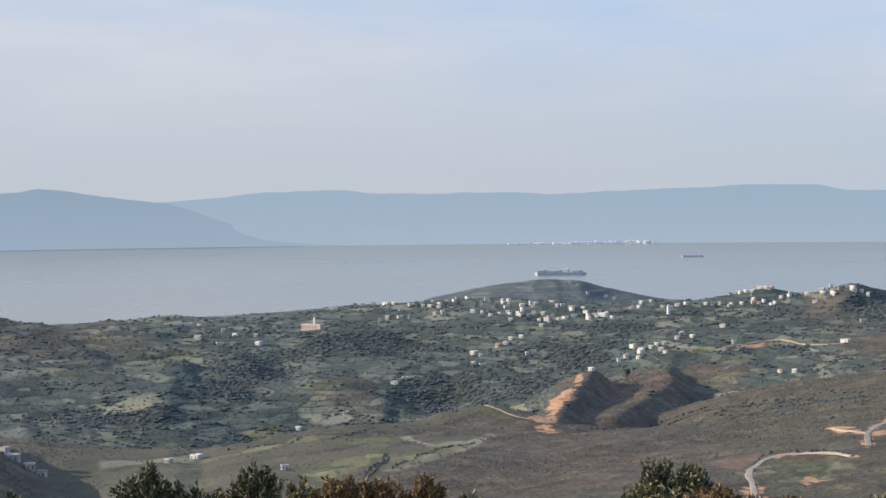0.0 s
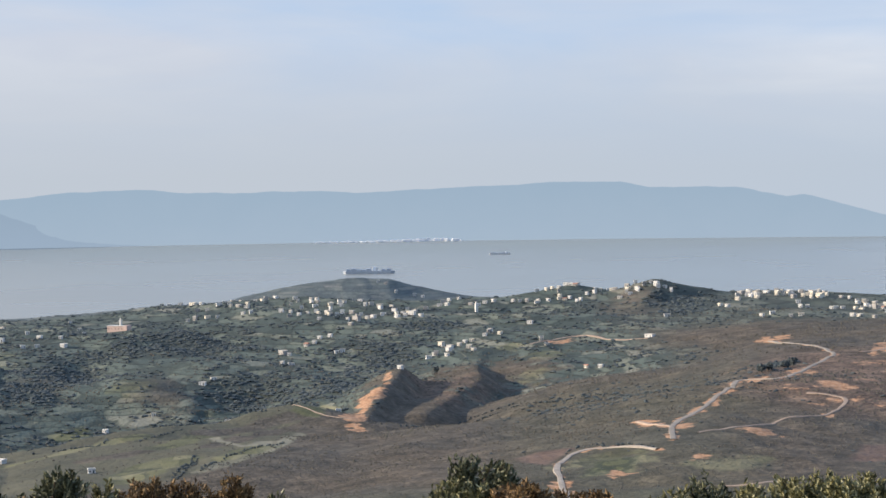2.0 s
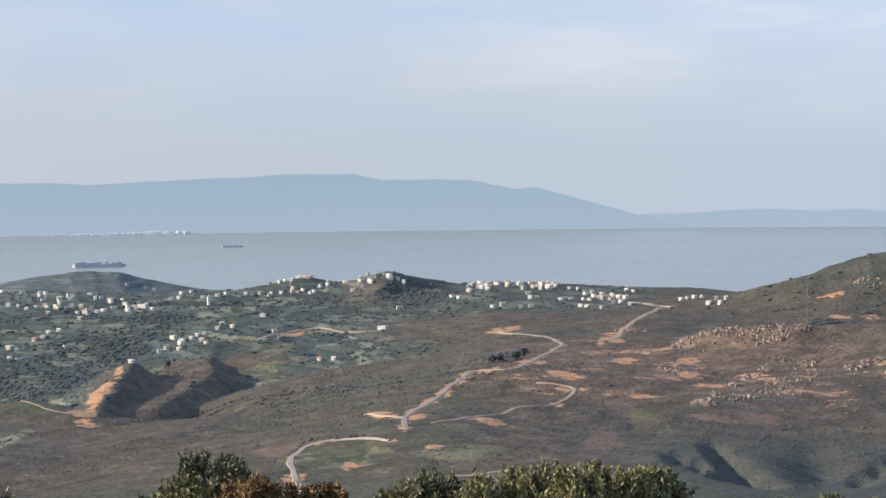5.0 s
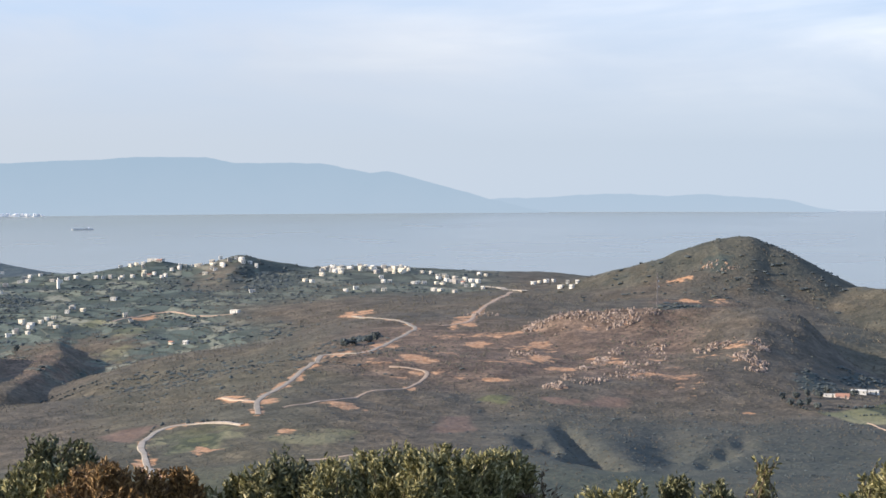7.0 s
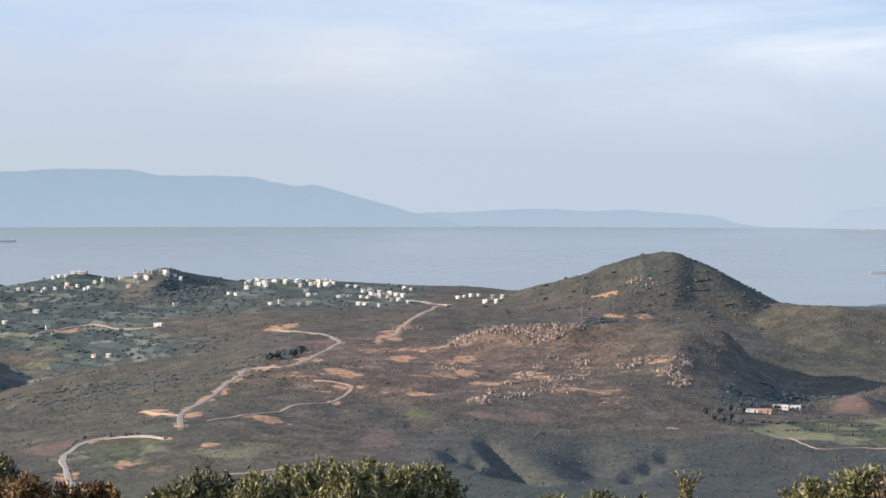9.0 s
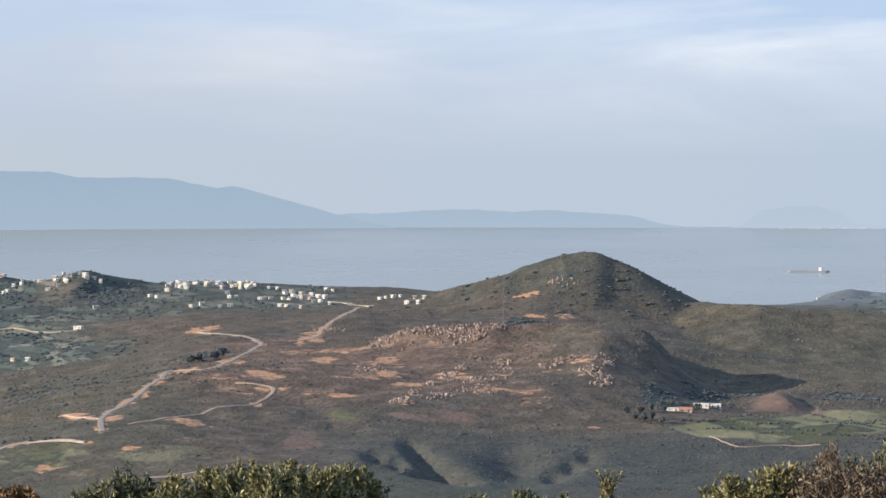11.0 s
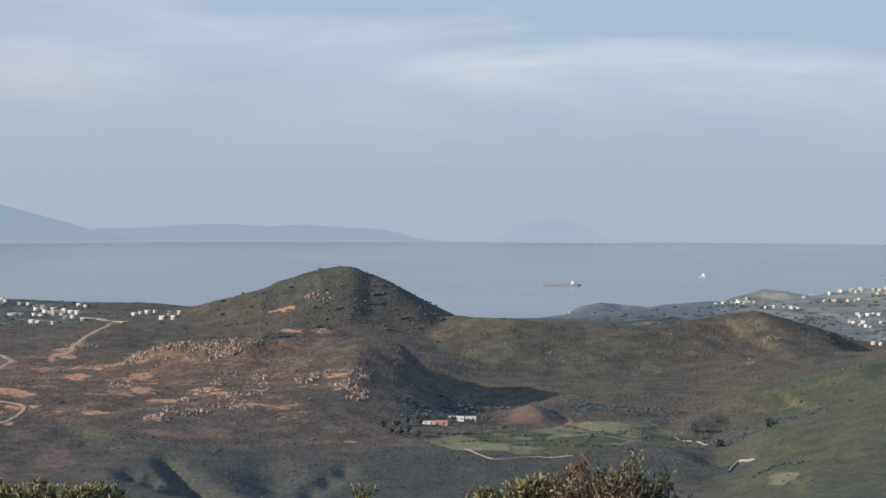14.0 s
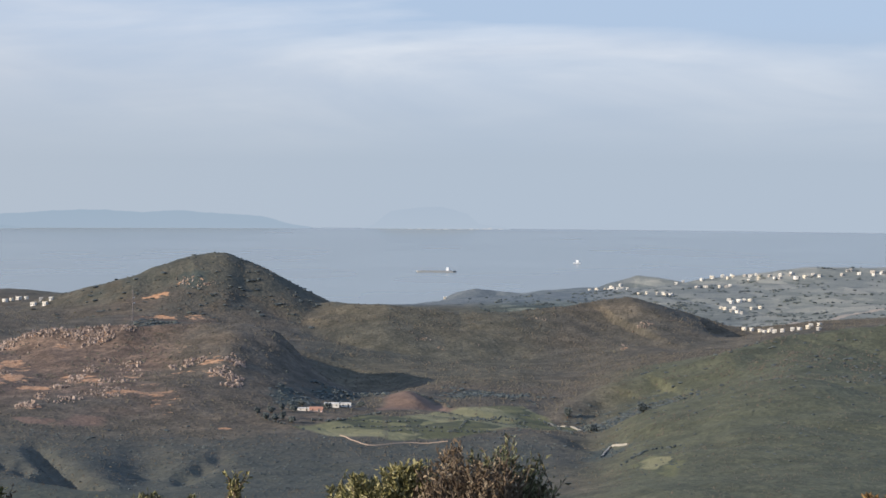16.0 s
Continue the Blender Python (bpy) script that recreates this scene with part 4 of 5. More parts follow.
def on_road(x, y):
    """Points that lie on a road or track."""
    hit = np.zeros(len(x), bool)
    for surface, width, points in ROADS:
        for px, py in smooth_line(points, 4.0):
            hit |= (x - px) ** 2 + (y - py) ** 2 < (width / 2 + 1.5) ** 2
    return hit


def bearing_at(x, y):
    return np.degrees(np.arctan2(x, y))


x, y, rng = scatter(210000, 600, 1750, 5)
meadow, earth, wood, farm, plough, green = covers(x, y)
patchy = np.clip(0.45 + 0.9 * fractal(x, y, 38, 3, 181), 0, 1)
keep = (rng.uniform(0, 1, len(x)) < (0.1 + 0.9 * patchy) * (1 - 0.9 * meadow) * (1 - 0.85 * pasture_at(x, y)) * (1 - 0.45 * green * (bearing_at(x, y) > 18)) * (1 - 0.55 * farm) * (1 - 0.8 * farm * (np.hypot(x, y) < 1210))) & (earth < 0.3) & (plough < 0.2) & ~on_road(x, y)
x, y = x[keep], y[keep]
size = rng.uniform(0.35, 1.05, len(x)) * rng.uniform(0.7, 1.2, len(x)) * (0.75 + np.hypot(x, y) / 3200)
size = size * np.clip((np.hypot(x, y) - 250) / 800, 0.55, 1.0)
hummocks("scrub", x, y, size, size * rng.uniform(0.4, 0.8, len(x)), SHRUBS, "dense brown and grey-green heath scrub on the slopes", "scrub", 6)

x, y, rng = scatter(230000, 700, 2150, 7)
meadow, earth, wood, farm, plough, green = covers(x, y)
lines = np.minimum(np.abs(fractal(x + 0.35 * y, 0.55 * y, 62, 2, 191)), np.abs(fractal(x + 0.3 * y, 0.9 * y, 48, 2, 193)) + 0.02)
bearing = np.degrees(np.arctan2(x, y))
chance = 0.8 * wood * (1 - 0.85 * patches(x, y, CONE_BRUSH, 0.5)) * (1 - 0.75 * (np.hypot(x, y) < 930)) + 0.5 * farm * (1 - smooth_step(0.03, 0.11, lines)) + 0.02 * farm + 0.14 * patches(x, y, [(12.2, 1030, 65, 80), (8.5, 1120, 50, 50)], 0.5) + 0.03 * green * (np.hypot(x, y) < 1150) + 0.07 * smooth_step(1500, 1600, np.hypot(x, y)) * (bearing < 14)
keep = (rng.uniform(0, 1, len(x)) < chance) & (earth < 0.3) & (plough < 0.2) & ~on_road(x, y)
x, y = x[keep], y[keep]
size = rng.uniform(0.7, 2.3, len(x)) * np.clip((np.hypot(x, y) - 560) / 700, 0.32, 1.0)
clumps("woodland", x, y, size, size * rng.uniform(0.6, 1.05, len(x)), 0.3, WOODLAND, "dark green hedgerow trees and woodland on the slopes", "trees", 8, 0.4)

def slabs(name, x, y, size, tall, mat, label, seed):
    """Broken blocks of rock, tilted and half sunk in the ground, in one mesh."""
    rng = np.random.RandomState(seed)
    n = len(x)
    unit = np.array([(sx, sy, sz) for sx in (-1, 1) for sy in (-1, 1) for sz in (-1, 1)], float)
    quads = np.array([(0, 1, 3, 2), (4, 6, 7, 5), (0, 4, 5, 1), (2, 3, 7, 6), (0, 2, 6, 4), (1, 5, 7, 3)])
    v = unit[None] * (1 + 0.4 * rng.uniform(-1, 1, (n, 8, 3)))
    v[..., :2] *= 1 - 0.3 * (v[..., 2:] > 0)
    v = v * np.stack([size * rng.uniform(0.5, 1.1, n), size * rng.uniform(0.4, 0.9, n), tall / 2], -1)[:, None]
    lean = rng.normal(0, 0.3, (n, 1))
    v[..., 0] += lean * v[..., 2]
    turn = rng.normal(0.35, 0.4, n)[:, None]
    c, s = np.cos(turn), np.sin(turn)
    place = np.stack([v[..., 0] * c - v[..., 1] * s + x[:, None], v[..., 0] * s + v[..., 1] * c + y[:, None], v[..., 2] + (land_height(x, y) + tall * 0.1)[:, None]], -1)
    ob = mesh_from(name, place.reshape(-1, 3), (quads[None] + 8 * np.arange(n)[:, None, None]).reshape(-1, 4), [mat])
    return tagged(ob, label, "rocks", kind="stuff")


x, y, rng = scatter(420000, 880, 1500, 9, 18.0, 40.0)
stony = np.maximum(patches(x, y, ROCKS, 0.5), 0.22 * patches(x, y, THIN_ROCKS, 0.6))
keep = rng.uniform(0, 1, len(x)) < 0.85 * stony * smooth_step(-0.5, 0.3, fractal(x, 0.7 * y, 11, 3, 201))
x, y = x[keep], y[keep]
size = 0.25 + 0.65 * rng.uniform(0, 1, len(x)) ** 2.0
slabs("boulders", x, y, size, size * rng.uniform(1.1, 2.6, len(x)), STONE, "pale weathered boulders and rock ribs on the hilltop", 10)


# hedges between the farm's fields
HEDGES = [[(29.43, 887), (30.9, 895), (32.61, 890)], [(32.93, 884), (33.98, 885), (34.78, 867)],
          [(34.78, 1017), (35.74, 994), (36.46, 895)], [(27.38, 912), (28.12, 889), (29.1, 881)],
          [(29.27, 905), (30.25, 923), (30.9, 965)], [(31.71, 1066), (32.44, 1059), (32.93, 1024)], [(33.17, 890), (34.14, 980), (35.1, 980)],
          [(28.9, 905), (29.9, 912), (30.9, 908), (31.9, 912)], [(31.0, 875), (32.0, 880), (33.0, 878), (34.0, 884), (35.0, 890)], [(33.0, 930), (34.2, 940), (35.4, 938)], [(32.6, 990), (33.8, 985), (35.0, 975)],
          [(37.89, 760), (38.53, 788), (39.33, 784)], [(4.6, 1130), (6.0, 1166), (7.0, 1178), (8.0, 1172), (9.1, 1150), (9.9, 1140), (10.8, 1100), (11.6, 1066)],
          [(4.2, 1120), (5.2, 1148), (6.4, 1185), (7.6, 1190)], [(8.6, 1120), (9.6, 1105), (10.6, 1080)], [(10.08, 822), (10.73, 818), (11.54, 806)], [(9.03, 816), (9.43, 831), (10.08, 831)],
          [(-3.31, 1063), (-2.75, 1079), (-2.1, 1105)],
          [(-2.45, 817), (-2.15, 849), (-1.71, 926)],
          [(-2.29, 816), (-1.99, 842), (-1.6, 915)],
          [(-1.56, 837), (-0.9, 894), (-0.33, 932), (0.82, 974)],
          [(-6.27, 1023), (-5.15, 1025), (-4.19, 1076)],
          [(-2.9, 1109), (-1.94, 1125), (-0.8, 1155), (0.34, 1152)]]  # field hedges
rng = np.random.RandomState(77)
spots = np.concatenate([smooth_line(h, 1.5) for h in HEDGES])
spots = spots[rng.uniform(0, 1, len(spots)) < 0.8] + 0
spots = spots + rng.normal(0, 0.5, spots.shape)
size = rng.uniform(0.3, 0.8, len(spots))
clumps("hedge_bushes", spots[:, 0], spots[:, 1], size, size * rng.uniform(1.2, 2.0, len(spots)), 0.15, WOODLAND, "dark hedges between the small green fields", "hedge", 78, 0.4)


# ---- helpers for things ----
def part(name, bm, mat, parent, label=""):
    """One mesh under a thing or a part."""
    me = bpy.data.meshes.new(name)
    bm.to_mesh(me)
    bm.free()
    me.materials.append(mat)
    ob = new(name, me)
    ob.parent = parent
    return tagged(ob, label)


def box(bm, x0, x1, y0, y1, z0, z1, bevel=0.0):
    made = bmesh.ops.create_cube(bm, size=1.0)["verts"]
    for v in made:
        v.co = Vector(((x0 + x1) / 2 + v.co.x * (x1 - x0), (y0 + y1) / 2 + v.co.y * (y1 - y0), (z0 + z1) / 2 + v.co.z * (z1 - z0)))
    if bevel:
        edges = list({e for v in made for e in v.link_edges})
        bmesh.ops.bevel(bm, geom=edges, offset=bevel, segments=1, affect="EDGES")
    return bm


def tube(bm, a, b, r0, r1, sides=6):
    """A tapered rod from a to b."""
    a, b = Vector(a), Vector(b)
    made = bmesh.ops.create_cone(bm, cap_ends=True, segments=sides, radius1=r0, radius2=r1, depth=(b - a).length)["verts"]
    turn = (b - a).to_track_quat("Z", "Y").to_matrix().to_4x4()
    bmesh.ops.transform(bm, matrix=Matrix.Translation((a + b) / 2) @ turn, verts=made)
    return bm


def base(name, m, label, category, group=""):
    ob = new(name)
    ob.empty_display_size = 0.5
    ob.matrix_world = m
    return tagged(ob, label, category, group)


# ---- villages: bearing, distance, width, height ----
WEST_HAMLET = [
    (-7.37, 1928, 9.9, 2.8), (-7.05, 1907, 5.4, 2.8), (-7.11, 1731, 7.9, 4.2), (-6.37, 1763, 5.0, 2.8), (-6.03, 1746, 6.0, 3.8),
    (-6.51, 1688, 5.8, 2.8), (-6.11, 1696, 5.8, 2.8), (-5.36, 1691, 6.8, 4.1), (-5.16, 1970, 5.1, 3.3), (-4.91, 1822, 6.2, 2.8),
    (-4.78, 1773, 4.4, 2.8), (-5.44, 1737, 4.4, 2.8), (-4.24, 1312, 4.4, 2.9), (-2.87, 1340, 4.6, 2.9), (-0.75, 1178, 4.7, 2.8),
    (-0.21, 1189, 4.0, 2.8), (-7.2, 1008, 6.9, 2.8), (-4.66, 906, 4.0, 2.8), (-7.99, 974, 4.5, 2.8), (-1.45, 1438, 6.6, 2.8),
    (-1.14, 1450, 5.8, 2.8), (0.64, 1198, 5.5, 2.8), (2.45, 1186, 4.0, 2.8),
]
RIDGE_VILLAGE = [
    (-2.57, 2069, 5.9, 3.0), (-2.03, 2071, 5.9, 4.0), (-1.67, 2015, 9.2, 2.8), (-1.55, 1936, 7.7, 3.7), (-1.63, 1853, 5.3, 6.3),
    (-1.27, 1859, 7.4, 3.1), (-0.94, 1952, 7.8, 2.8), (-0.54, 2145, 6.1, 5.2), (-0.37, 1916, 6.6, 2.8), (-0.13, 1907, 5.4, 2.8),
    (-0.25, 1837, 4.4, 2.8), (0.41, 2048, 5.9, 5.0), (0.61, 2160, 4.9, 3.1), (0.88, 1600, 8.2, 5.0), (1.1, 1534, 7.0, 2.8),
    (0.85, 1817, 6.2, 5.3), (1.09, 1776, 6.1, 2.8), (1.72, 1958, 4.4, 2.9), (1.91, 1926, 4.4, 2.8), (1.83, 1905, 7.6, 2.8),
    (1.86, 1860, 5.3, 4.1), (1.94, 1741, 4.4, 2.8), (1.95, 1658, 4.7, 2.8), (1.57, 1624, 5.6, 2.8),
]
VILLAGE_CENTRE = [
    (2.42, 1590, 4.4, 2.8), (2.2, 1833, 7.3, 5.4), (2.54, 1897, 5.4, 5.5), (2.61, 1832, 5.2, 5.4), (2.85, 1697, 5.8, 2.8),
    (3.02, 1744, 9.0, 6.0), (2.89, 1825, 6.3, 4.4), (3.14, 2031, 7.0, 3.0), (3.51, 1781, 6.1, 4.3), (3.79, 1792, 7.2, 3.5),
    (4.12, 1805, 6.2, 5.3), (4.2, 1774, 6.1, 3.5), (4.63, 1782, 8.1, 5.2), (5.03, 1894, 6.5, 3.7), (5.44, 1906, 6.5, 2.8),
    (5.55, 1950, 7.8, 3.8), (6.01, 1973, 4.5, 2.9), (6.34, 1893, 6.5, 2.8), (6.75, 1898, 6.5, 2.8), (3.89, 2232, 5.1, 2.8),
    (4.18, 2203, 4.4, 4.8), (4.95, 2210, 5.1, 3.7),
]
QUARRY_HAMLET = [
    (4.27, 1303, 4.5, 3.1), (5.09, 1517, 6.1, 3.0), (5.27, 1522, 4.4, 2.8), (5.63, 1509, 4.4, 2.8), (6.16, 1589, 4.5, 3.1),
    (6.36, 1589, 5.4, 2.8), (6.74, 1599, 4.6, 3.1), (6.9, 1630, 4.4, 3.6), (7.18, 1601, 4.6, 2.8), (6, 1580, 4.4, 2.8),
    (6.41, 1512, 4.4, 2.8), (8.37, 1555, 4.4, 4.5), (8.53, 1516, 4.4, 2.8), (9.67, 1380, 4.7, 2.8), (10.08, 1373, 4.4, 2.8),
    (11.51, 1513, 9.5, 2.8), (12, 1687, 7.2, 3.3), (8.05, 1667, 6.7, 2.8),
]
HILL_VILLAGE = [
    (7.57, 1898, 5.4, 3.7), (7.97, 1891, 4.4, 4.6), (8.3, 1888, 4.4, 3.7), (8.55, 1942, 5.5, 3.7), (8.92, 1892, 6.5, 3.2),
    (9.12, 1950, 8.9, 2.8), (9.45, 1950, 4.5, 2.8), (8.71, 1948, 4.5, 2.8), (9.93, 1924, 4.4, 4.7), (10.09, 1937, 4.4, 3.7),
    (10.42, 1937, 5.5, 3.3), (11.15, 1877, 5.4, 3.7), (11.36, 1884, 5.4, 3.7), (11.71, 1878, 6.4, 5.4), (11.55, 1886, 4.4, 2.8),
    (11.95, 1877, 4.4, 2.8), (10.66, 1853, 6.4, 2.8),
]
TOWN = [
    (13.53, 1795, 5.1, 2.8), (14.03, 1840, 6.3, 4.0), (14.11, 1916, 7.7, 4.2), (14.35, 1933, 6.6, 4.7), (14.52, 1889, 8.6, 3.7),
    (14.6, 1931, 4.4, 2.8), (14.84, 1915, 7.7, 3.2), (15.17, 1916, 6.6, 2.8), (15.5, 1917, 6.6, 3.2), (15.83, 1926, 7.7, 3.3),
    (16.15, 1912, 8.7, 4.7), (16.35, 1870, 9.6, 5.4), (16.48, 1933, 5.5, 3.7), (15.74, 1822, 6.2, 3.6), (15.99, 1788, 5.1, 3.1),
    (15.82, 1594, 6.4, 2.8), (15, 1618, 5.5, 2.8), (16.68, 1673, 5.7, 2.8), (16.81, 1770, 4.4, 2.8), (16.94, 1866, 4.4, 2.8),
]
TOWN_OUTSKIRTS = [
    (17.38, 1821, 5.2, 2.8), (17.63, 1813, 6.2, 2.8), (17.46, 1590, 6.4, 3.1), (17.87, 1555, 5.3, 3.1), (17.88, 1804, 7.2, 4.4),
    (18.04, 1777, 8.1, 3.5), (18.2, 1645, 4.7, 3.2), (18.37, 1769, 4.4, 3.4), (18.69, 1604, 4.4, 2.8), (18.78, 1834, 5.2, 2.8),
    (20.33, 1638, 4.4, 2.8), (20.55, 1793, 5.1, 2.8), (20.74, 1791, 4.4, 2.8), (21.43, 1510, 4.4, 2.8), (21.15, 1524, 4.4, 2.8),
]
EAST_VILLAGE = [
    (37.11, 2178, 7.5, 3.7), (37.35, 2208, 5.0, 3.2), (37.59, 2211, 6.3, 2.8), (37.99, 2139, 4.9, 2.8), (38.56, 2057, 4.7, 3.0),
    (39.07, 2043, 5.8, 2.8), (39.28, 2046, 4.7, 2.8), (39.59, 2208, 5.0, 2.8), (40.39, 2199, 5.0, 5.4), (40.71, 2198, 7.5, 2.8),
    (41.02, 2179, 6.2, 2.8), (41.34, 2169, 7.4, 2.8), (41.73, 2143, 6.1, 3.1), (42.04, 2134, 6.1, 2.8), (42.36, 2128, 7.3, 4.2),
    (42.62, 2123, 6.1, 3.6), (40.23, 2101, 9.6, 3.1), (40.63, 2103, 4.8, 3.6), (41.19, 2000, 9.1, 2.9), (41.5, 2001, 8.0, 2.9),
    (40.8, 1940, 7.8, 2.8), (40.96, 1923, 5.5, 2.8), (32.72, 2246, 5.1, 2.8),
]
EAST_VALLEY = [
    (43.05, 2112, 8.4, 3.1), (43.45, 2112, 7.2, 3.6), (44.08, 2115, 7.3, 3.6), (44.55, 2118, 8.5, 4.1), (44.94, 2121, 10.9, 5.2),
    (45.17, 2118, 6.1, 4.1), (41.56, 1584, 6.3, 2.8), (41.8, 1569, 5.4, 3.1), (42.07, 1546, 5.3, 2.8), (42.44, 1392, 4.8, 2.8),
    (42.71, 1394, 5.6, 2.8), (43.15, 1429, 4.4, 2.8), (43.47, 1523, 4.4, 2.8), (40.9, 2000, 8.0, 2.9), (41.55, 1950, 5.6, 2.8),
]
SHARED = {}


def shared_box(name, mat, size):
    """One mesh for all windows or doors of a size."""
    key = (name, mat.name, size)
    if key not in SHARED:
        bm = box(bmesh.new(), -size[0] / 2, size[0] / 2, -size[1] / 2, size[1] / 2, 0, size[2])
        SHARED[key] = bpy.data.meshes.new(name)
        bm.to_mesh(SHARED[key])
        bm.free()
        SHARED[key].materials.append(mat)
    return SHARED[key]


def house(bearing, distance, width, height, mat, label, group, rng, tiled=False, turn=None, name="house", depth=None, floors=None, parapet=0.45):
    """A farm or village house: walls, flat roof behind a parapet or tiled roof, windows and a door."""
    x, y, z = ground_at(bearing, distance)
    turn = rng.uniform(-55, 15) if turn is None else turn
    depth = depth or width * rng.uniform(0.7, 1.0)
    top = base(name, pose(x, y, z - 0.35, 0, 0, -bearing + turn), label, "house", group)
    w, d = width / 2, depth / 2
    part("wall", box(bmesh.new(), -w, w, -d, d, -2.5, height, 0.06), mat, top)
    if tiled:
        bm = bmesh.new()
        v = [bm.verts.new(p) for p in ((-w - 0.3, -d - 0.3, height), (w + 0.3, -d - 0.3, height), (w + 0.3, d + 0.3, height), (-w - 0.3, d + 0.3, height),
                                       (-w - 0.3, 0, height + d * 0.6), (w + 0.3, 0, height + d * 0.6))]
        for f in ((0, 1, 5, 4), (2, 3, 4, 5), (1, 2, 5), (3, 0, 4), (3, 2, 1, 0)):
            bm.faces.new([v[k] for k in f])
        part("roof", bm, TILE, top, "pitched red clay tile roof")
    else:
        bm = bmesh.new()
        box(bm, -w - 0.1, w + 0.1, -d - 0.1, d + 0.1, height, height + 0.16)
        for x0, x1, y0, y1 in ((-w - 0.1, w + 0.1, -d - 0.1, -d + 0.12), (-w - 0.1, w + 0.1, d - 0.12, d + 0.1), (-w - 0.1, -w + 0.12, -d + 0.12, d - 0.12), (w - 0.12, w + 0.1, -d + 0.12, d - 0.12)):
            box(bm, x0, x1, y0, y1, height + 0.16, height + 0.17 + parapet)
        part("roof", bm, ROOF if rng.uniform() < 0.5 else mat, top)
        if width > 5.5 and height > 2.3 and rng.uniform() < 0.45:
            q = rng.uniform(-0.3, 0.3) * width
            part("stair_tower", box(bmesh.new(), q - width * 0.16, q + width * 0.16, 0, d * 0.8, height + 0.16, height + 2.3, 0.04), mat, top)
    floors = floors or max(1, int(height / 2.2))
    count = max(2, int(width / 2.4))
    for level in range(floors):
        for k in range(count):
            at = -w + width * (k + 0.5) / count
            front = level == 0 and k == count // 2
            ob = new("door" if front else "window", shared_box("door", DOORS, (0.75, 0.14, 1.6)) if front else shared_box("window", GLASS, (0.6, 0.12, 0.7)))
            ob.parent = top
            ob.location = (at, -d - 0.02, 0.35 if front else 1.0 + 2.2 * level)
    for k in range(2):
        ob = new("window", shared_box("window", GLASS, (0.6, 0.12, 0.7)))
        ob.parent = top
        ob.location, ob.rotation_euler = (-w - 0.02, d * (k - 0.5), 1.1), (0, 0, radians(90))
    return top


STYLES = [(WHITEWASH, "whitewashed flat-roofed house on the green hillside"), (WHITEWASH, "whitewashed flat-roofed house on the green hillside"),
          (CREAM, "cream-rendered flat-roofed house among small plots"), (GREY_BLOCK, "unrendered grey block house among small plots"), (CREAM, "cream-rendered flat-roofed house among small plots")]
hr = np.random.RandomState(21)
for rows, group, plainness in ((WEST_HAMLET, "houses of the west hamlet", 4), (RIDGE_VILLAGE, "houses of the ridge village", 4), (VILLAGE_CENTRE, "houses of the village centre", 4),
                               (QUARRY_HAMLET, "houses above the quarry", 3), (HILL_VILLAGE, "houses of the hill village", 4), (TOWN, "houses of the white town", 5),
                               (TOWN_OUTSKIRTS, "houses at the edge of the town", 5), (EAST_VILLAGE, "houses of the east village", 5), (EAST_VALLEY, "houses of the east valley", 5)):
    shrink = 0.46 if group.startswith("houses of the east") else 0.6 if "edge" in group else 0.68
    for bearing, distance, width, height in rows:
        width, height = max(3.2 if shrink > 0.6 else 2.6, width * shrink), max(2.1, height * shrink)
        mat, label = STYLES[hr.randint(0, plainness)]
        house(bearing, distance, width, height, mat, label, group, hr, tiled=hr.uniform() < 0.02)
        if shrink < 0.6:
            for k in range(1):
                house(bearing + hr.choice([-1, 1]) * hr.uniform(0.1, 0.34), distance + hr.uniform(-10, 12), hr.uniform(2.4, 3.2), hr.uniform(2.0, 2.3), *STYLES[hr.randint(0, 4)], group, hr)
        # small outbuildings and lower wings stand close by in the denser villages
        if group.split()[-1] in ("town", "centre", "village") and hr.uniform() < 0.7:
            house(bearing + hr.choice([-1, 1]) * hr.uniform(0.16, 0.3), distance + hr.uniform(-14, 8), hr.uniform(2.8, 3.9), hr.uniform(2.1, 2.8), WHITEWASH, STYLES[0][1], group, hr)

# houses crowd together in the middle of the town and the villages: bearings, distances, how many
for west, east, near, far, count, group in ((13.9, 16.6, 1850, 1935, 26, "houses of the white town"), (17.2, 18.6, 1740, 1815, 12, "houses at the edge of the town"),
                                            (1.8, 5.2, 1775, 1905, 20, "houses of the village centre"), (8.6, 12.2, 1870, 1945, 14, "houses of the hill village"),
                                            (-2.2, 1.6, 1900, 2060, 10, "houses of the ridge village"), (5.2, 7.0, 1500, 1640, 6, "houses above the quarry")):
    for k in range(count):
        mat, label = STYLES[hr.randint(0, 5)]
        house(hr.uniform(west, east), hr.uniform(near, far), hr.uniform(2.8, 4.6), hr.uniform(2.1, 3.6), mat, label, group, hr, tiled=hr.uniform() < 0.03)

# a small farmstead in the valley below the lookout
for bearing, distance, width, height in ((-12.35, 946, 5.5, 2.8), (-11.93, 940, 4.6, 2.6), (-11.57, 936, 4, 2.5), (-12.62, 956, 4.5, 3)):
    house(bearing, distance, width, height, GREY_BLOCK, STYLES[3][1], "farmstead in the valley", hr)

# the farm below the spur
house(29.45, 980, 7.4, 2.0, WHITEWASH, "long low white farm building beside green fields", "farm buildings", hr, turn=-3, depth=4, name="farm_building", parapet=0.1)
house(29.86, 986, 5.2, 2.0, WHITEWASH, "small white farm building beside green fields", "farm buildings", hr, turn=-3, depth=4, name="farm_building", parapet=0.1)
house(28.64, 950, 6.0, 1.4, WHITEWASH, "low white farm shed beside a track", "farm buildings", hr, turn=-4, depth=4, name="farm_building", parapet=0.1)
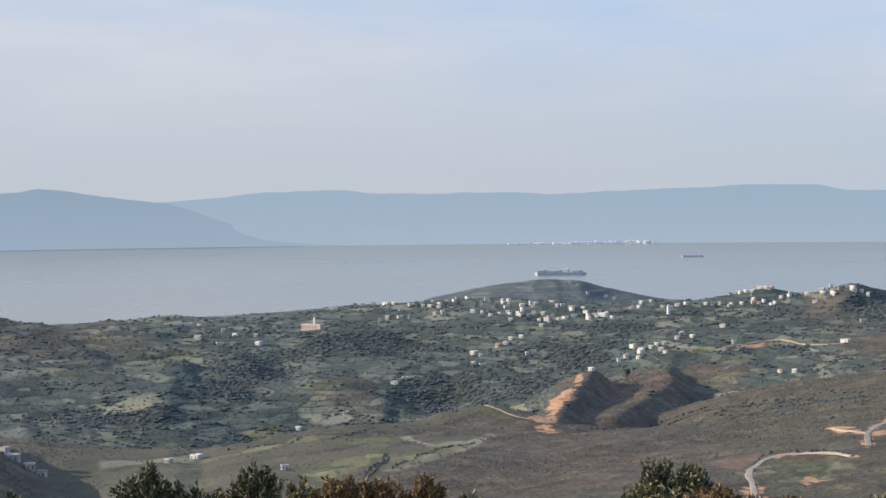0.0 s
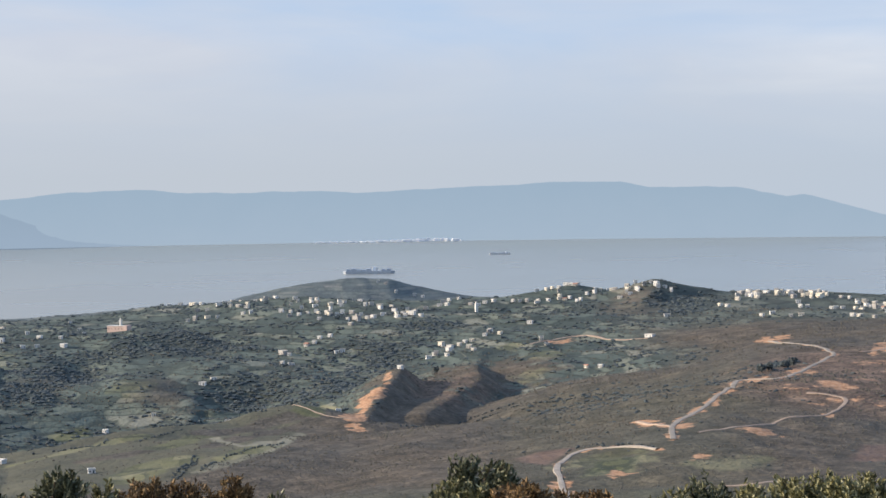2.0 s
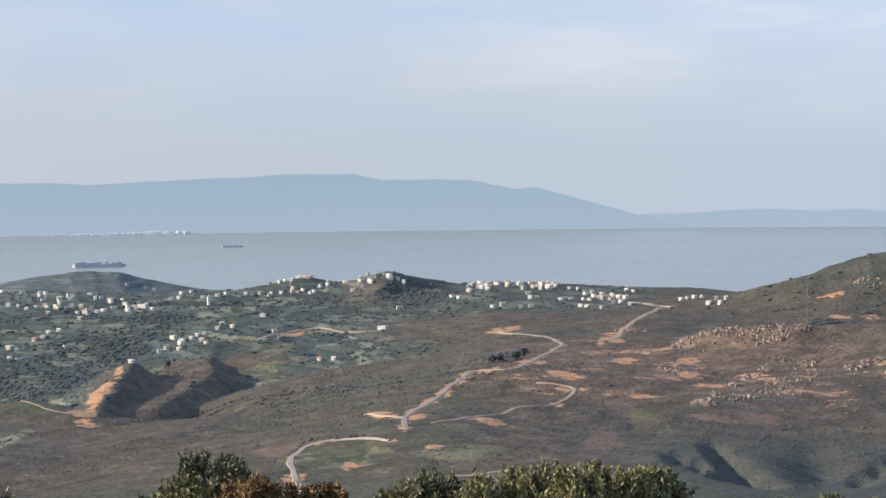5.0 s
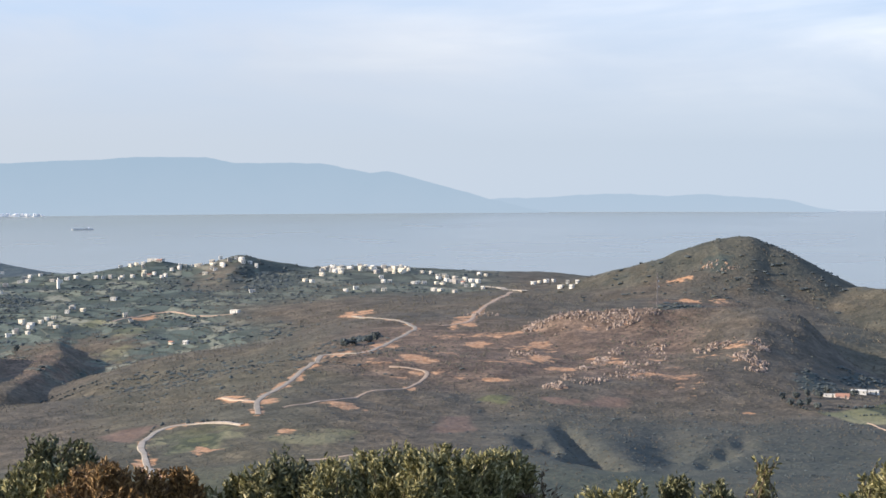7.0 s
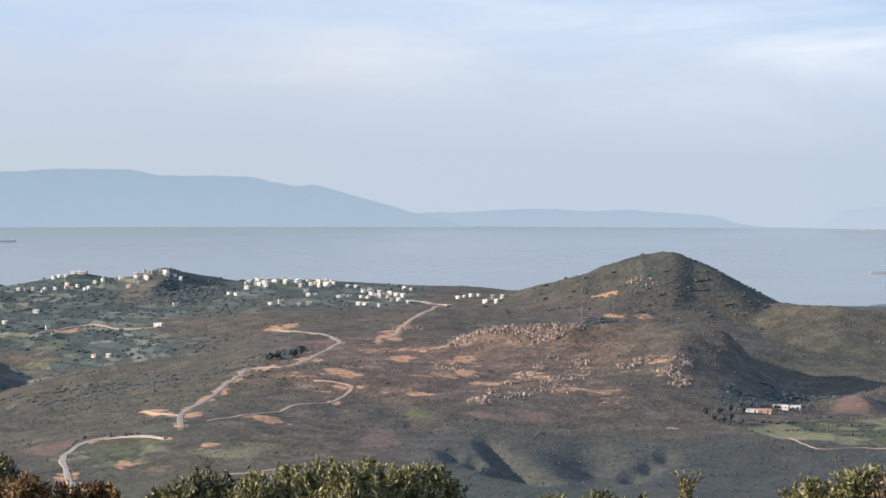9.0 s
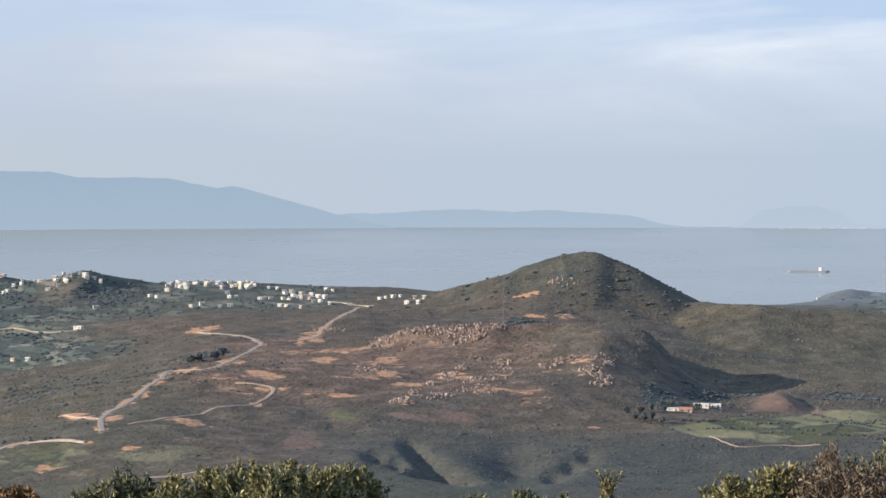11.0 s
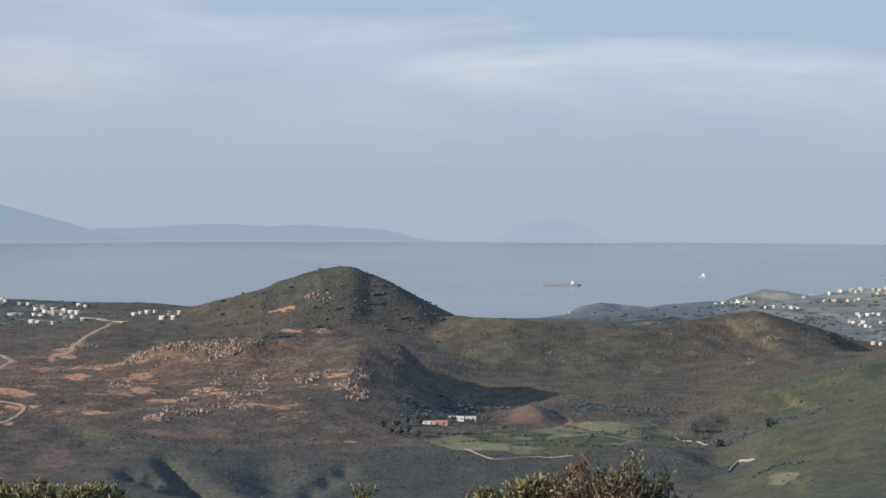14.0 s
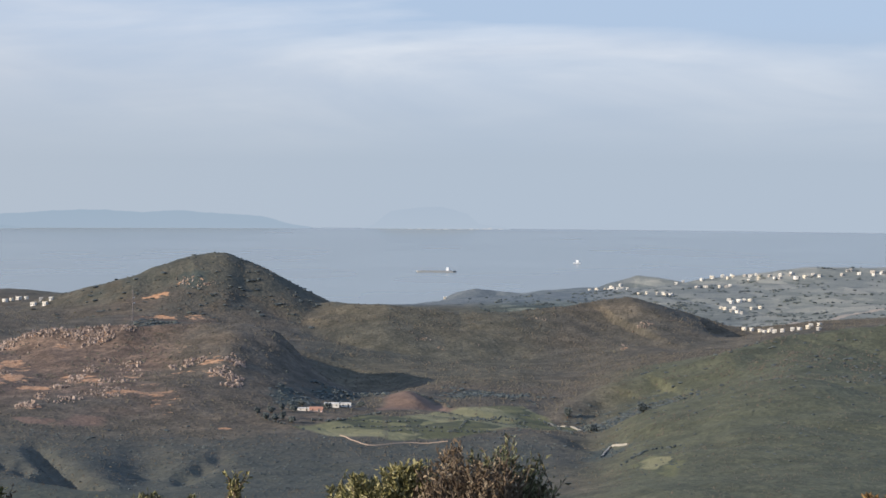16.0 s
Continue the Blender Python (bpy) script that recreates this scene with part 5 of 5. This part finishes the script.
house(29.0, 947, 6.0, 1.3, PINK, "low farmhouse with pink walls and a red tile roof", "farm buildings", hr, True, -4, "farm_building", 4.5)


def mosque(bearing, distance):
    x, y, z = ground_at(bearing, distance)
    top = base("mosque", pose(x, y, z - 0.5, 0, 0, -bearing - 30), "long pink-rendered mosque with a slim minaret on the hillside", "mosque")
    part("wall", box(bmesh.new(), -10.0, 7.0, -4, 4, -3, 5.0, 0.1), PINK, top)
    part("wing", box(bmesh.new(), 7.0, 10.0, -4.5, 4, -3, 5.8, 0.1), PINK, top, "slightly taller pink end wing")
    part("roof", box(bmesh.new(), -10.2, 7.0, -4.2, 4.2, 5.0, 5.4), ROOF, top)
    shaft = part("minaret", box(bmesh.new(), -0.9, 0.9, 1.6, 3.4, 5.4, 9.6, 0.08), WHITEWASH, top, "slim square whitewashed minaret")
    part("gallery", box(bmesh.new(), -1.1, 1.1, 1.4, 3.6, 9.6, 10.0), WHITEWASH, shaft)
    part("lantern", box(bmesh.new(), -0.5, 0.5, 2.0, 3.0, 10.0, 11.6, 0.05), WHITEWASH, shaft)
    for k in range(5):
        ob = new("window", shared_box("window", GLASS, (0.6, 0.12, 1.1)))
        ob.parent, ob.location = top, (-8.4 + 3.3 * k, -4.02, 2.2)
    return top


mosque(-3.79, 1770)
x, y, z = ground_at(6.5, 1851)
minaret = base("minaret", pose(x, y, z - 0.3, 0, 0, 15), "slim whitewashed village minaret among houses", "minaret")
part("shaft", box(bmesh.new(), -1.2, 1.2, -1.2, 1.2, -2, 7.5, 0.08), WHITEWASH, minaret)
part("gallery", box(bmesh.new(), -1.5, 1.5, -1.5, 1.5, 7.5, 8.0), WHITEWASH, minaret)
part("lantern", box(bmesh.new(), -0.6, 0.6, -0.6, 0.6, 8.0, 9.8, 0.05), WHITEWASH, minaret)


def radio_mast(bearing, distance, height):
    x, y, z = ground_at(bearing, distance)
    top = base("radio_mast", pose(x, y, z - 0.4), "tall slender grey steel lattice mast on the hill", "mast")
    part("footing", box(bmesh.new(), -1.0, 1.0, -1.0, 1.0, -0.6, 0.7, 0.05), GREY_BLOCK, top)
    corners = [(0.42, 0.42), (-0.42, 0.42), (-0.42, -0.42), (0.42, -0.42)]
    for cx, cy in corners:
        part("leg", tube(bmesh.new(), (cx, cy, 0.5), (cx * 0.5, cy * 0.5, height), 0.07, 0.05, 5), STEEL, top)
    bm = bmesh.new()
    for k in range(16):
        s0, s1 = 1 - 0.5 * k / 16, 1 - 0.5 * (k + 1) / 16
        for (ax, ay), (bx, by) in zip(corners, corners[1:] + corners[:1]):
            tube(bm, (ax * s0, ay * s0, 0.5 + (height - 0.5) * k / 16), (bx * s1, by * s1, 0.5 + (height - 0.5) * (k + 1) / 16), 0.035, 0.035, 4)
    part("bracing", bm, STEEL, top)
    part("aerial", tube(bmesh.new(), (0, 0, height), (0, 0, height + 2.5), 0.05, 0.02, 5), STEEL, top)
    for k in range(2):
        part("dish", tube(bmesh.new(), (0.5, -0.4, height * 0.8 - 3 * k), (0.6, -0.8, height * 0.8 - 3 * k), 0.15, 0.5, 10), WHITEWASH, top)
    return top


radio_mast(23.73, 1150, 24.0)

# low white walls at the fields' edge
for ends in (((35.76, 996), (36.25, 972)), ((36.4, 966), (36.74, 951)), ((37.3, 815), (37.55, 848), (38.05, 833))):
    line = smooth_line(ends, 2.0)
    zs = land_height(line[:, 0], line[:, 1])
    side = np.gradient(line, axis=0)
    side = np.stack([-side[:, 1], side[:, 0]], 1) / np.linalg.norm(side, axis=1)[:, None] * 0.3
    rows = [np.column_stack([line + side, zs - 0.8]), np.column_stack([line + side, zs + 0.8]), np.column_stack([line - side, zs + 0.8]), np.column_stack([line - side, zs - 0.8])]
    n = len(line)
    i, j = np.meshgrid(np.arange(3), np.arange(n - 1), indexing="ij")
    ob = mesh_from("field_wall", np.concatenate(rows), np.stack([i * n + j, (i + 1) * n + j, (i + 1) * n + j + 1, i * n + j + 1], -1).reshape(-1, 4), [PALE_WALL])
    tagged(ob, "low pale stone wall along the meadow's edge", "wall", "field walls")


# ---- trees that stand alone ----
def tree(seed, tall, wide):
    """A round evergreen: tapered trunk, limbs and a ragged crown of many clumps."""
    rng = np.random.RandomState(seed)
    top = base("tree", Matrix(), "dark round evergreen tree standing alone in the scrub", "tree", "lone trees")
    bm = tube(bmesh.new(), (0, 0, -0.6), (0.1, 0, tall * 0.55), 0.28, 0.14, 7)
    tips = []
    for k in range(6):
        a, r = 6.283 * k / 6 + rng.uniform(-0.3, 0.3), wide * rng.uniform(0.35, 0.6)
        tip = (r * math.cos(a), r * math.sin(a), tall * rng.uniform(0.55, 0.8))
        tube(bm, (0.06, 0, tall * rng.uniform(0.25, 0.45)), tip, 0.11, 0.04, 5)
        tips.append(tip)
    part("trunk", bm, BARK, top)
    unit, tris = icosahedron()
    n = 110
    way = rng.normal(size=(n, 3))
    way /= np.linalg.norm(way, axis=1)[:, None]
    out = way * rng.uniform(0.45, 1.0, (n, 1)) * np.array([wide, wide, tall * 0.42]) * (1 + 0.25 * np.sin(3 * way[:, :1] + seed))
    centre = out + np.array([0, 0, tall * 0.62])
    v = centre[:, None] + unit[None] * (1 + 0.45 * rng.uniform(-1, 1, (n, 12, 1))) * rng.uniform(0.3, 0.65, (n, 1, 1)) * wide * 0.42
    ob = mesh_from("crown", v.reshape(-1, 3), (tris[None] + 12 * np.arange(n)[:, None, None]).reshape(-1, 3), [WOODLAND])
    ob.parent = top
    return top


KINDS = [tree(31, 4.6, 2.6), tree(32, 5.4, 2.3), tree(33, 3.8, 2.9)]
TREES = [(14.86, 1092), (15.57, 1118), (15.35, 1112), (14.7, 1088), (27.3, 916), (27.55, 905), (27.8, 898), (28.05, 903), (28.3, 896), (27.7, 925), (28.0, 934), (28.35, 940), (28.6, 962),
         (5.32, 1401), (30.3, 1010), (29.3, 965), (36.3, 1010), (37.0, 940), (38.5, 900)]
for k, (bearing, distance) in enumerate(TREES):
    x, y, z = ground_at(bearing, distance)
    m = pose(x, y, z, 0, 0, 67 * k) @ Matrix.Scale(0.68 if 27 < bearing < 31 else 1.0, 4)
    if k < 3:
        KINDS[k].matrix_world = m
    else:
        copy_thing(KINDS[k % 3], m)


# ---- ships and the far shore ----
def ship(bearing, distance, length, tall, label, cargo, bridge_at, bulk=0.03, paint=HULL):
    x, y = spot(bearing, distance)
    top = base("ship", pose(float(x), float(y), 0, 0, 0, -bearing), label, "ship", "ships in the strait")
    bm = bmesh.new()
    half, beam = length / 2, length * 0.07
    ring = [(-half, 0), (-half * 0.9, -beam), (half * 0.82, -beam), (half, 0), (half * 0.82, beam), (-half * 0.9, beam)]
    low = [bm.verts.new((px * 0.96, py * 0.9, -1)) for px, py in ring]
    high = [bm.verts.new((px, py, tall)) for px, py in ring]
    bm.faces.new(high)
    bm.faces.new(low[::-1])
    for k in range(6):
        bm.faces.new((low[k], low[(k + 1) % 6], high[(k + 1) % 6], high[k]))
    part("hull", bm, paint, top)
    b = half * bridge_at
    house_part = part("bridge", box(bmesh.new(), b - length * bulk, b + length * bulk, -beam * 0.8, beam * 0.8, tall, tall + length * 0.075 + 25 * (bulk - 0.03), 0.1), SHIP_WHITE, top, "white superstructure")
    part("funnel", box(bmesh.new(), b + length * (bulk + 0.005), b + length * (bulk + 0.025), -beam * 0.3, beam * 0.3, tall, tall + length * 0.06, 0.1), HULL, house_part)
    rng = np.random.RandomState(int(distance))
    if cargo:
        for k in range(9):
            c = -half * 0.86 + length * 0.096 * k
            if abs(c + length * 0.04 - b) < length * 0.08:
                continue
            part("container_stack", box(bmesh.new(), c, c + length * 0.086, -beam * 0.9, beam * 0.9, tall, tall + length * rng.uniform(0.025, 0.05), 0.05), CARGO, top)
    else:
        for k in range(3):
            c = -half * 0.7 + length * 0.22 * k
            part("mast", tube(bmesh.new(), (c, 0, tall), (c, 0, tall + length * 0.05), 0.25, 0.15, 5), STEEL, top)
    return top


ship(3.4, 3316, 88, 4.5, "large hazy grey container ship under way in the strait", True, 0.22)
ship(7.2, 4005, 44, 2.2, "far hazy grey cargo ship in the strait", True, 0.55)
ship(32.46, 3008, 62, 2.3, "low grey tanker with a white bridge near the stern", False, 0.55, paint=DARK_HULL)
ship(36.53, 3293, 13, 1.8, "small white ferry in the strait", False, 0.1, 0.15)


def shore_town(name, west, east, distance, count, tallest, seed, label, mat):
    """White houses crowded along a far shore, too small to tell apart."""
    rng = np.random.RandomState(seed)
    unit = np.array([(sx, sy, sz) for sx in (-1, 1) for sy in (-1, 1) for sz in (-1, 1)], float)
    quads = np.array([(0, 1, 3, 2), (4, 6, 7, 5), (0, 4, 5, 1), (2, 3, 7, 6), (0, 2, 6, 4), (1, 5, 7, 3)])
    s = rng.uniform(0, 1, count)
    b = west + (east - west) * s
    d = distance + rng.uniform(-12, 30, count)
    h = rng.uniform(0.25, 1.0, count) * tallest * (0.45 + 0.55 * np.exp(-((s - 0.8) / 0.3) ** 2))
    cx, cy = spot(b, d)
    v = unit[None] * np.stack([rng.uniform(1.5, 5, count), rng.uniform(2, 5, count), h / 2], -1)[:, None] + np.stack([cx, cy, h / 2 - 0.5], -1)[:, None]
    ob = mesh_from(name, v.reshape(-1, 3), (quads[None] + 8 * np.arange(count)[:, None, None]).reshape(-1, 4), [mat])
    return tagged(ob, label, "town", kind="stuff")


shore_town("shore_town", 1.85, 6.1, 4795, 170, 8.5, 41, "far white seaside town on a low point across the water", TOWN_PAINT)
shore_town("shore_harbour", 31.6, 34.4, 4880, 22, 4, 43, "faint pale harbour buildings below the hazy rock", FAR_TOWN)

# ---- shrubs on the brow in front of the lookout ----
LEAF_DARK = leafy("dark_shrub_leaves", [(0.2, (0.034, 0.038, 0.019)), (0.5, (0.085, 0.09, 0.042)), (0.8, (0.22, 0.21, 0.115))], 0.55)
LEAF_LIGHT = leafy("olive_shrub_leaves", [(0.2, (0.06, 0.06, 0.024)), (0.5, (0.165, 0.152, 0.058)), (0.8, (0.38, 0.34, 0.175))], 0.55)
LEAF_RUST = leafy("rusty_heath_leaves", [(0.2, (0.060, 0.036, 0.016)), (0.5, (0.165, 0.094, 0.034)), (0.8, (0.32, 0.205, 0.088))], 0.7)
LEAF_DRY = leafy("dry_twig_leaves", [(0.15, (0.07, 0.048, 0.032)), (0.5, (0.145, 0.105, 0.068)), (0.85, (0.27, 0.22, 0.145))], 0.7)


def shrub(bearing, distance, drop, width, mat, label, seed, shoots=150, leaves=34, leaf=0.034, upright=0.75, spiky=0.3):
    """A shrub: stems from one root and many leafy shoots in an uneven dome. drop: degrees by which its top lies below the eye."""
    rng = np.random.RandomState(seed)
    x, y, z = ground_at(bearing, distance)
    crown = EYE_HEIGHT - distance * math.tan(radians(drop)) - z
    top = base("shrub", pose(x, y, z, 0, 0, 40 * seed), label, "shrub", "shrubs on the brow")
    r = width / 2
    # shoots gather on a few boughs of uneven height
    boughs = max(3, shoots // 9)
    a, q = rng.uniform(0, 6.283, boughs), np.sqrt(rng.uniform(0, 1, boughs))
    fall = 0.16 * q ** 3 + rng.uniform(0, 1, boughs) ** 1.5 * 0.34
    fall[0], q[0] = 0.0, 0.25
    pick = rng.randint(0, boughs, shoots)
    px = r * q[pick] * np.cos(a[pick]) + rng.normal(0, 0.055, shoots)
    py = r * q[pick] * np.sin(a[pick]) + rng.normal(0, 0.055, shoots)
    level = crown * (1 - fall[pick]) - np.abs(rng.normal(0, 0.11, shoots)) - 0.02
    length = rng.uniform(0.16, 0.34, shoots) * (0.8 + spiky)
    lean = np.stack([px / r * 0.6 + rng.normal(0, 0.3, shoots), py / r * 0.6 + rng.normal(0, 0.3, shoots), np.full(shoots, upright + 0.35)], -1)
    lean /= np.linalg.norm(lean, axis=1)[:, None]
    tip = np.stack([px, py, level], -1)
    foot = tip - lean * length[:, None]
    # leaves along every shoot
    s = rng.uniform(0, 1, (shoots, leaves))
    at = foot[:, None] + lean[:, None] * (length[:, None] * s)[..., None] + rng.normal(0, 0.012, (shoots, leaves, 3))
    way = lean[:, None] * 0.9 + rng.normal(0, 0.5, (shoots, leaves, 3))
    way /= np.linalg.norm(way, axis=-1)[..., None]
    side = np.cross(way, rng.normal(0, 1, (shoots, leaves, 3)))
    side /= np.linalg.norm(side, axis=-1)[..., None]
    big = (leaf * rng.uniform(0.6, 1.35, (shoots, leaves)))[..., None]
    bend = np.cross(way, side) * big * 0.18
    quad = np.stack([at, at + way * big * 0.5 + side * big * 0.19 + bend, at + way * big, at + way * big * 0.5 - side * big * 0.19 + bend], -2).reshape(-1, 3)
    ob = mesh_from("foliage", quad, np.arange(len(quad)).reshape(-1, 4), [mat])
    ob.parent = top
    tagged(ob, kind="stuff")
    bm = bmesh.new()
    for k in range(0, shoots, 1 if leaves < 20 else 3):
        root = Vector((0.12 * r * math.cos(k), 0.12 * r * math.sin(k), -0.05))
        knee = Vector((px[k] * 0.55, py[k] * 0.55, max(0.08, foot[k][2] * 0.5)))
        tube(bm, root, knee, 0.012, 0.009, 4)
        tube(bm, knee, foot[k], 0.009, 0.007, 4)
        tube(bm, foot[k], tip[k], 0.007, 0.003, 3)
    part("trunk", bm, BARK, top)
    return top


GREEN, OLIVE = "leafy dark green shrub on the brow of the hill", "bushy olive-green shrub with upright sunlit shoots"
RUST, TWIGS = "rusty orange heath bush with dry tips", "sparse twiggy brown shrub with few leaves"
SPARSE = "open dark-leaved shrub with bare brown twigs"
# bearing, distance, fall of the top below the eye in degrees, width, leaves, label, shoots, spikiness
WEST_SHRUBS = [
    (-12.2, 18, 8.75, 0.9, LEAF_DARK, GREEN, 120, 0.2),
    (-10.4, 17.5, 9.15, 1.0, LEAF_RUST, RUST, 150, 0.2),
    (-8.5, 18, 8.05, 0.5, LEAF_DARK, GREEN, 130, 0.4),
    (-7.2, 18.3, 8.65, 0.7, LEAF_DARK, GREEN, 120, 0.2),
    (-5.3, 18, 8.15, 0.8, LEAF_DARK, GREEN, 190, 0.3),
    (-4.2, 18.4, 8.5, 0.5, LEAF_LIGHT, OLIVE, 90, 0.3),
    (-3.1, 17.8, 8.5, 0.75, LEAF_RUST, RUST, 230, 0.5),
    (-1.85, 18, 8.6, 0.7, LEAF_RUST, RUST, 210, 0.5),
    (-0.7, 18, 8.45, 0.45, LEAF_RUST, RUST, 140, 0.6),
    (0.5, 18.4, 9.1, 0.6, LEAF_DARK, GREEN, 80, 0.3),
    (-6.3, 18.5, 8.9, 0.7, LEAF_RUST, RUST, 120, 0.3),
]
ROAD_SHRUBS = [
    (6.5, 18, 8.12, 0.85, LEAF_DARK, GREEN, 260, 0.4),
    (6.0, 17.6, 8.8, 0.7, LEAF_LIGHT, OLIVE, 130, 0.4),
    (7.6, 17.3, 8.85, 0.9, LEAF_RUST, RUST, 260, 0.5),
    (9.0, 17.4, 9.1, 0.5, LEAF_RUST, RUST, 110, 0.5),
    (10.1, 17.4, 9.05, 0.35, LEAF_RUST, RUST, 110, 0.4),
    (12.2, 18, 9.0, 0.6, LEAF_LIGHT, OLIVE, 130, 0.4),
    (12.9, 18.2, 8.55, 0.42, LEAF_DARK, GREEN, 110, 0.5),
    (14.3, 17.8, 8.85, 0.7, LEAF_LIGHT, OLIVE, 190, 0.5),
    (11.4, 18.2, 9.25, 0.6, LEAF_LIGHT, OLIVE, 110, 0.3),
    (13.6, 18.4, 8.95, 0.6, LEAF_DARK, GREEN, 120, 0.3),
    (5.3, 18.3, 9.0, 0.6, LEAF_DARK, GREEN, 130, 0.3),
]
MIDDLE_SHRUBS = [
    (16.0, 18, 8.6, 0.85, LEAF_LIGHT, OLIVE, 260, 0.3),
    (17.7, 18.2, 8.55, 0.9, LEAF_LIGHT, OLIVE, 280, 0.3),
    (19.2, 18.4, 8.68, 0.6, LEAF_LIGHT, OLIVE, 170, 0.3),
    (15.2, 18.4, 8.85, 0.7, LEAF_LIGHT, OLIVE, 170, 0.3),
    (16.9, 17.6, 8.75, 0.8, LEAF_LIGHT, OLIVE, 220, 0.3),
    (18.5, 17.8, 8.8, 0.8, LEAF_LIGHT, OLIVE, 200, 0.3),
    (20.0, 18.4, 9.2, 0.5, LEAF_DRY, TWIGS, 90, 0.6),
    (22.6, 17.6, 9.5, 0.6, LEAF_LIGHT, OLIVE, 90, 0.5),
    (24.3, 17.8, 9.4, 0.4, LEAF_DARK, GREEN, 70, 0.5),
    (25.6, 17.5, 9.5, 0.4, LEAF_DARK, GREEN, 60, 0.5),
    (26.7, 18, 8.8, 0.2, LEAF_LIGHT, "single pale leafy sprig rising above the shrubs", 26, 0.6),
]
EAST_SHRUBS = [
    (29.7, 18.5, 9.25, 0.5, LEAF_LIGHT, OLIVE, 90, 0.4),
    (30.4, 18, 8.9, 0.6, LEAF_LIGHT, OLIVE, 150, 0.4),
    (31.5, 18, 8.55, 0.6, LEAF_LIGHT, OLIVE, 180, 0.4),
    (32.8, 17.8, 8.0, 0.7, LEAF_DRY, TWIGS, 170, 0.9),
    (33.6, 17.6, 8.3, 0.6, LEAF_DRY, TWIGS, 140, 0.8),
    (34.3, 18, 7.75, 0.7, LEAF_DARK, SPARSE, 120, 0.9),
    (35.2, 18.2, 8.2, 0.6, LEAF_DARK, SPARSE, 90, 0.9),
    (34.0, 17.7, 8.5, 0.7, LEAF_DRY, TWIGS, 120, 0.9),
    (45.3, 17.6, 9.1, 0.5, LEAF_RUST, RUST, 90, 0.5),
]
for k, (bearing, distance, drop, width, mat, label, shoots, spiky) in enumerate(WEST_SHRUBS + ROAD_SHRUBS + MIDDLE_SHRUBS + EAST_SHRUBS):
    thin = label in (TWIGS, SPARSE) or "sprig" in label
    shrub(bearing, distance, drop, width, mat, label, k + 1, shoots, 16 if thin else 44, 0.058, 0.75, spiky)
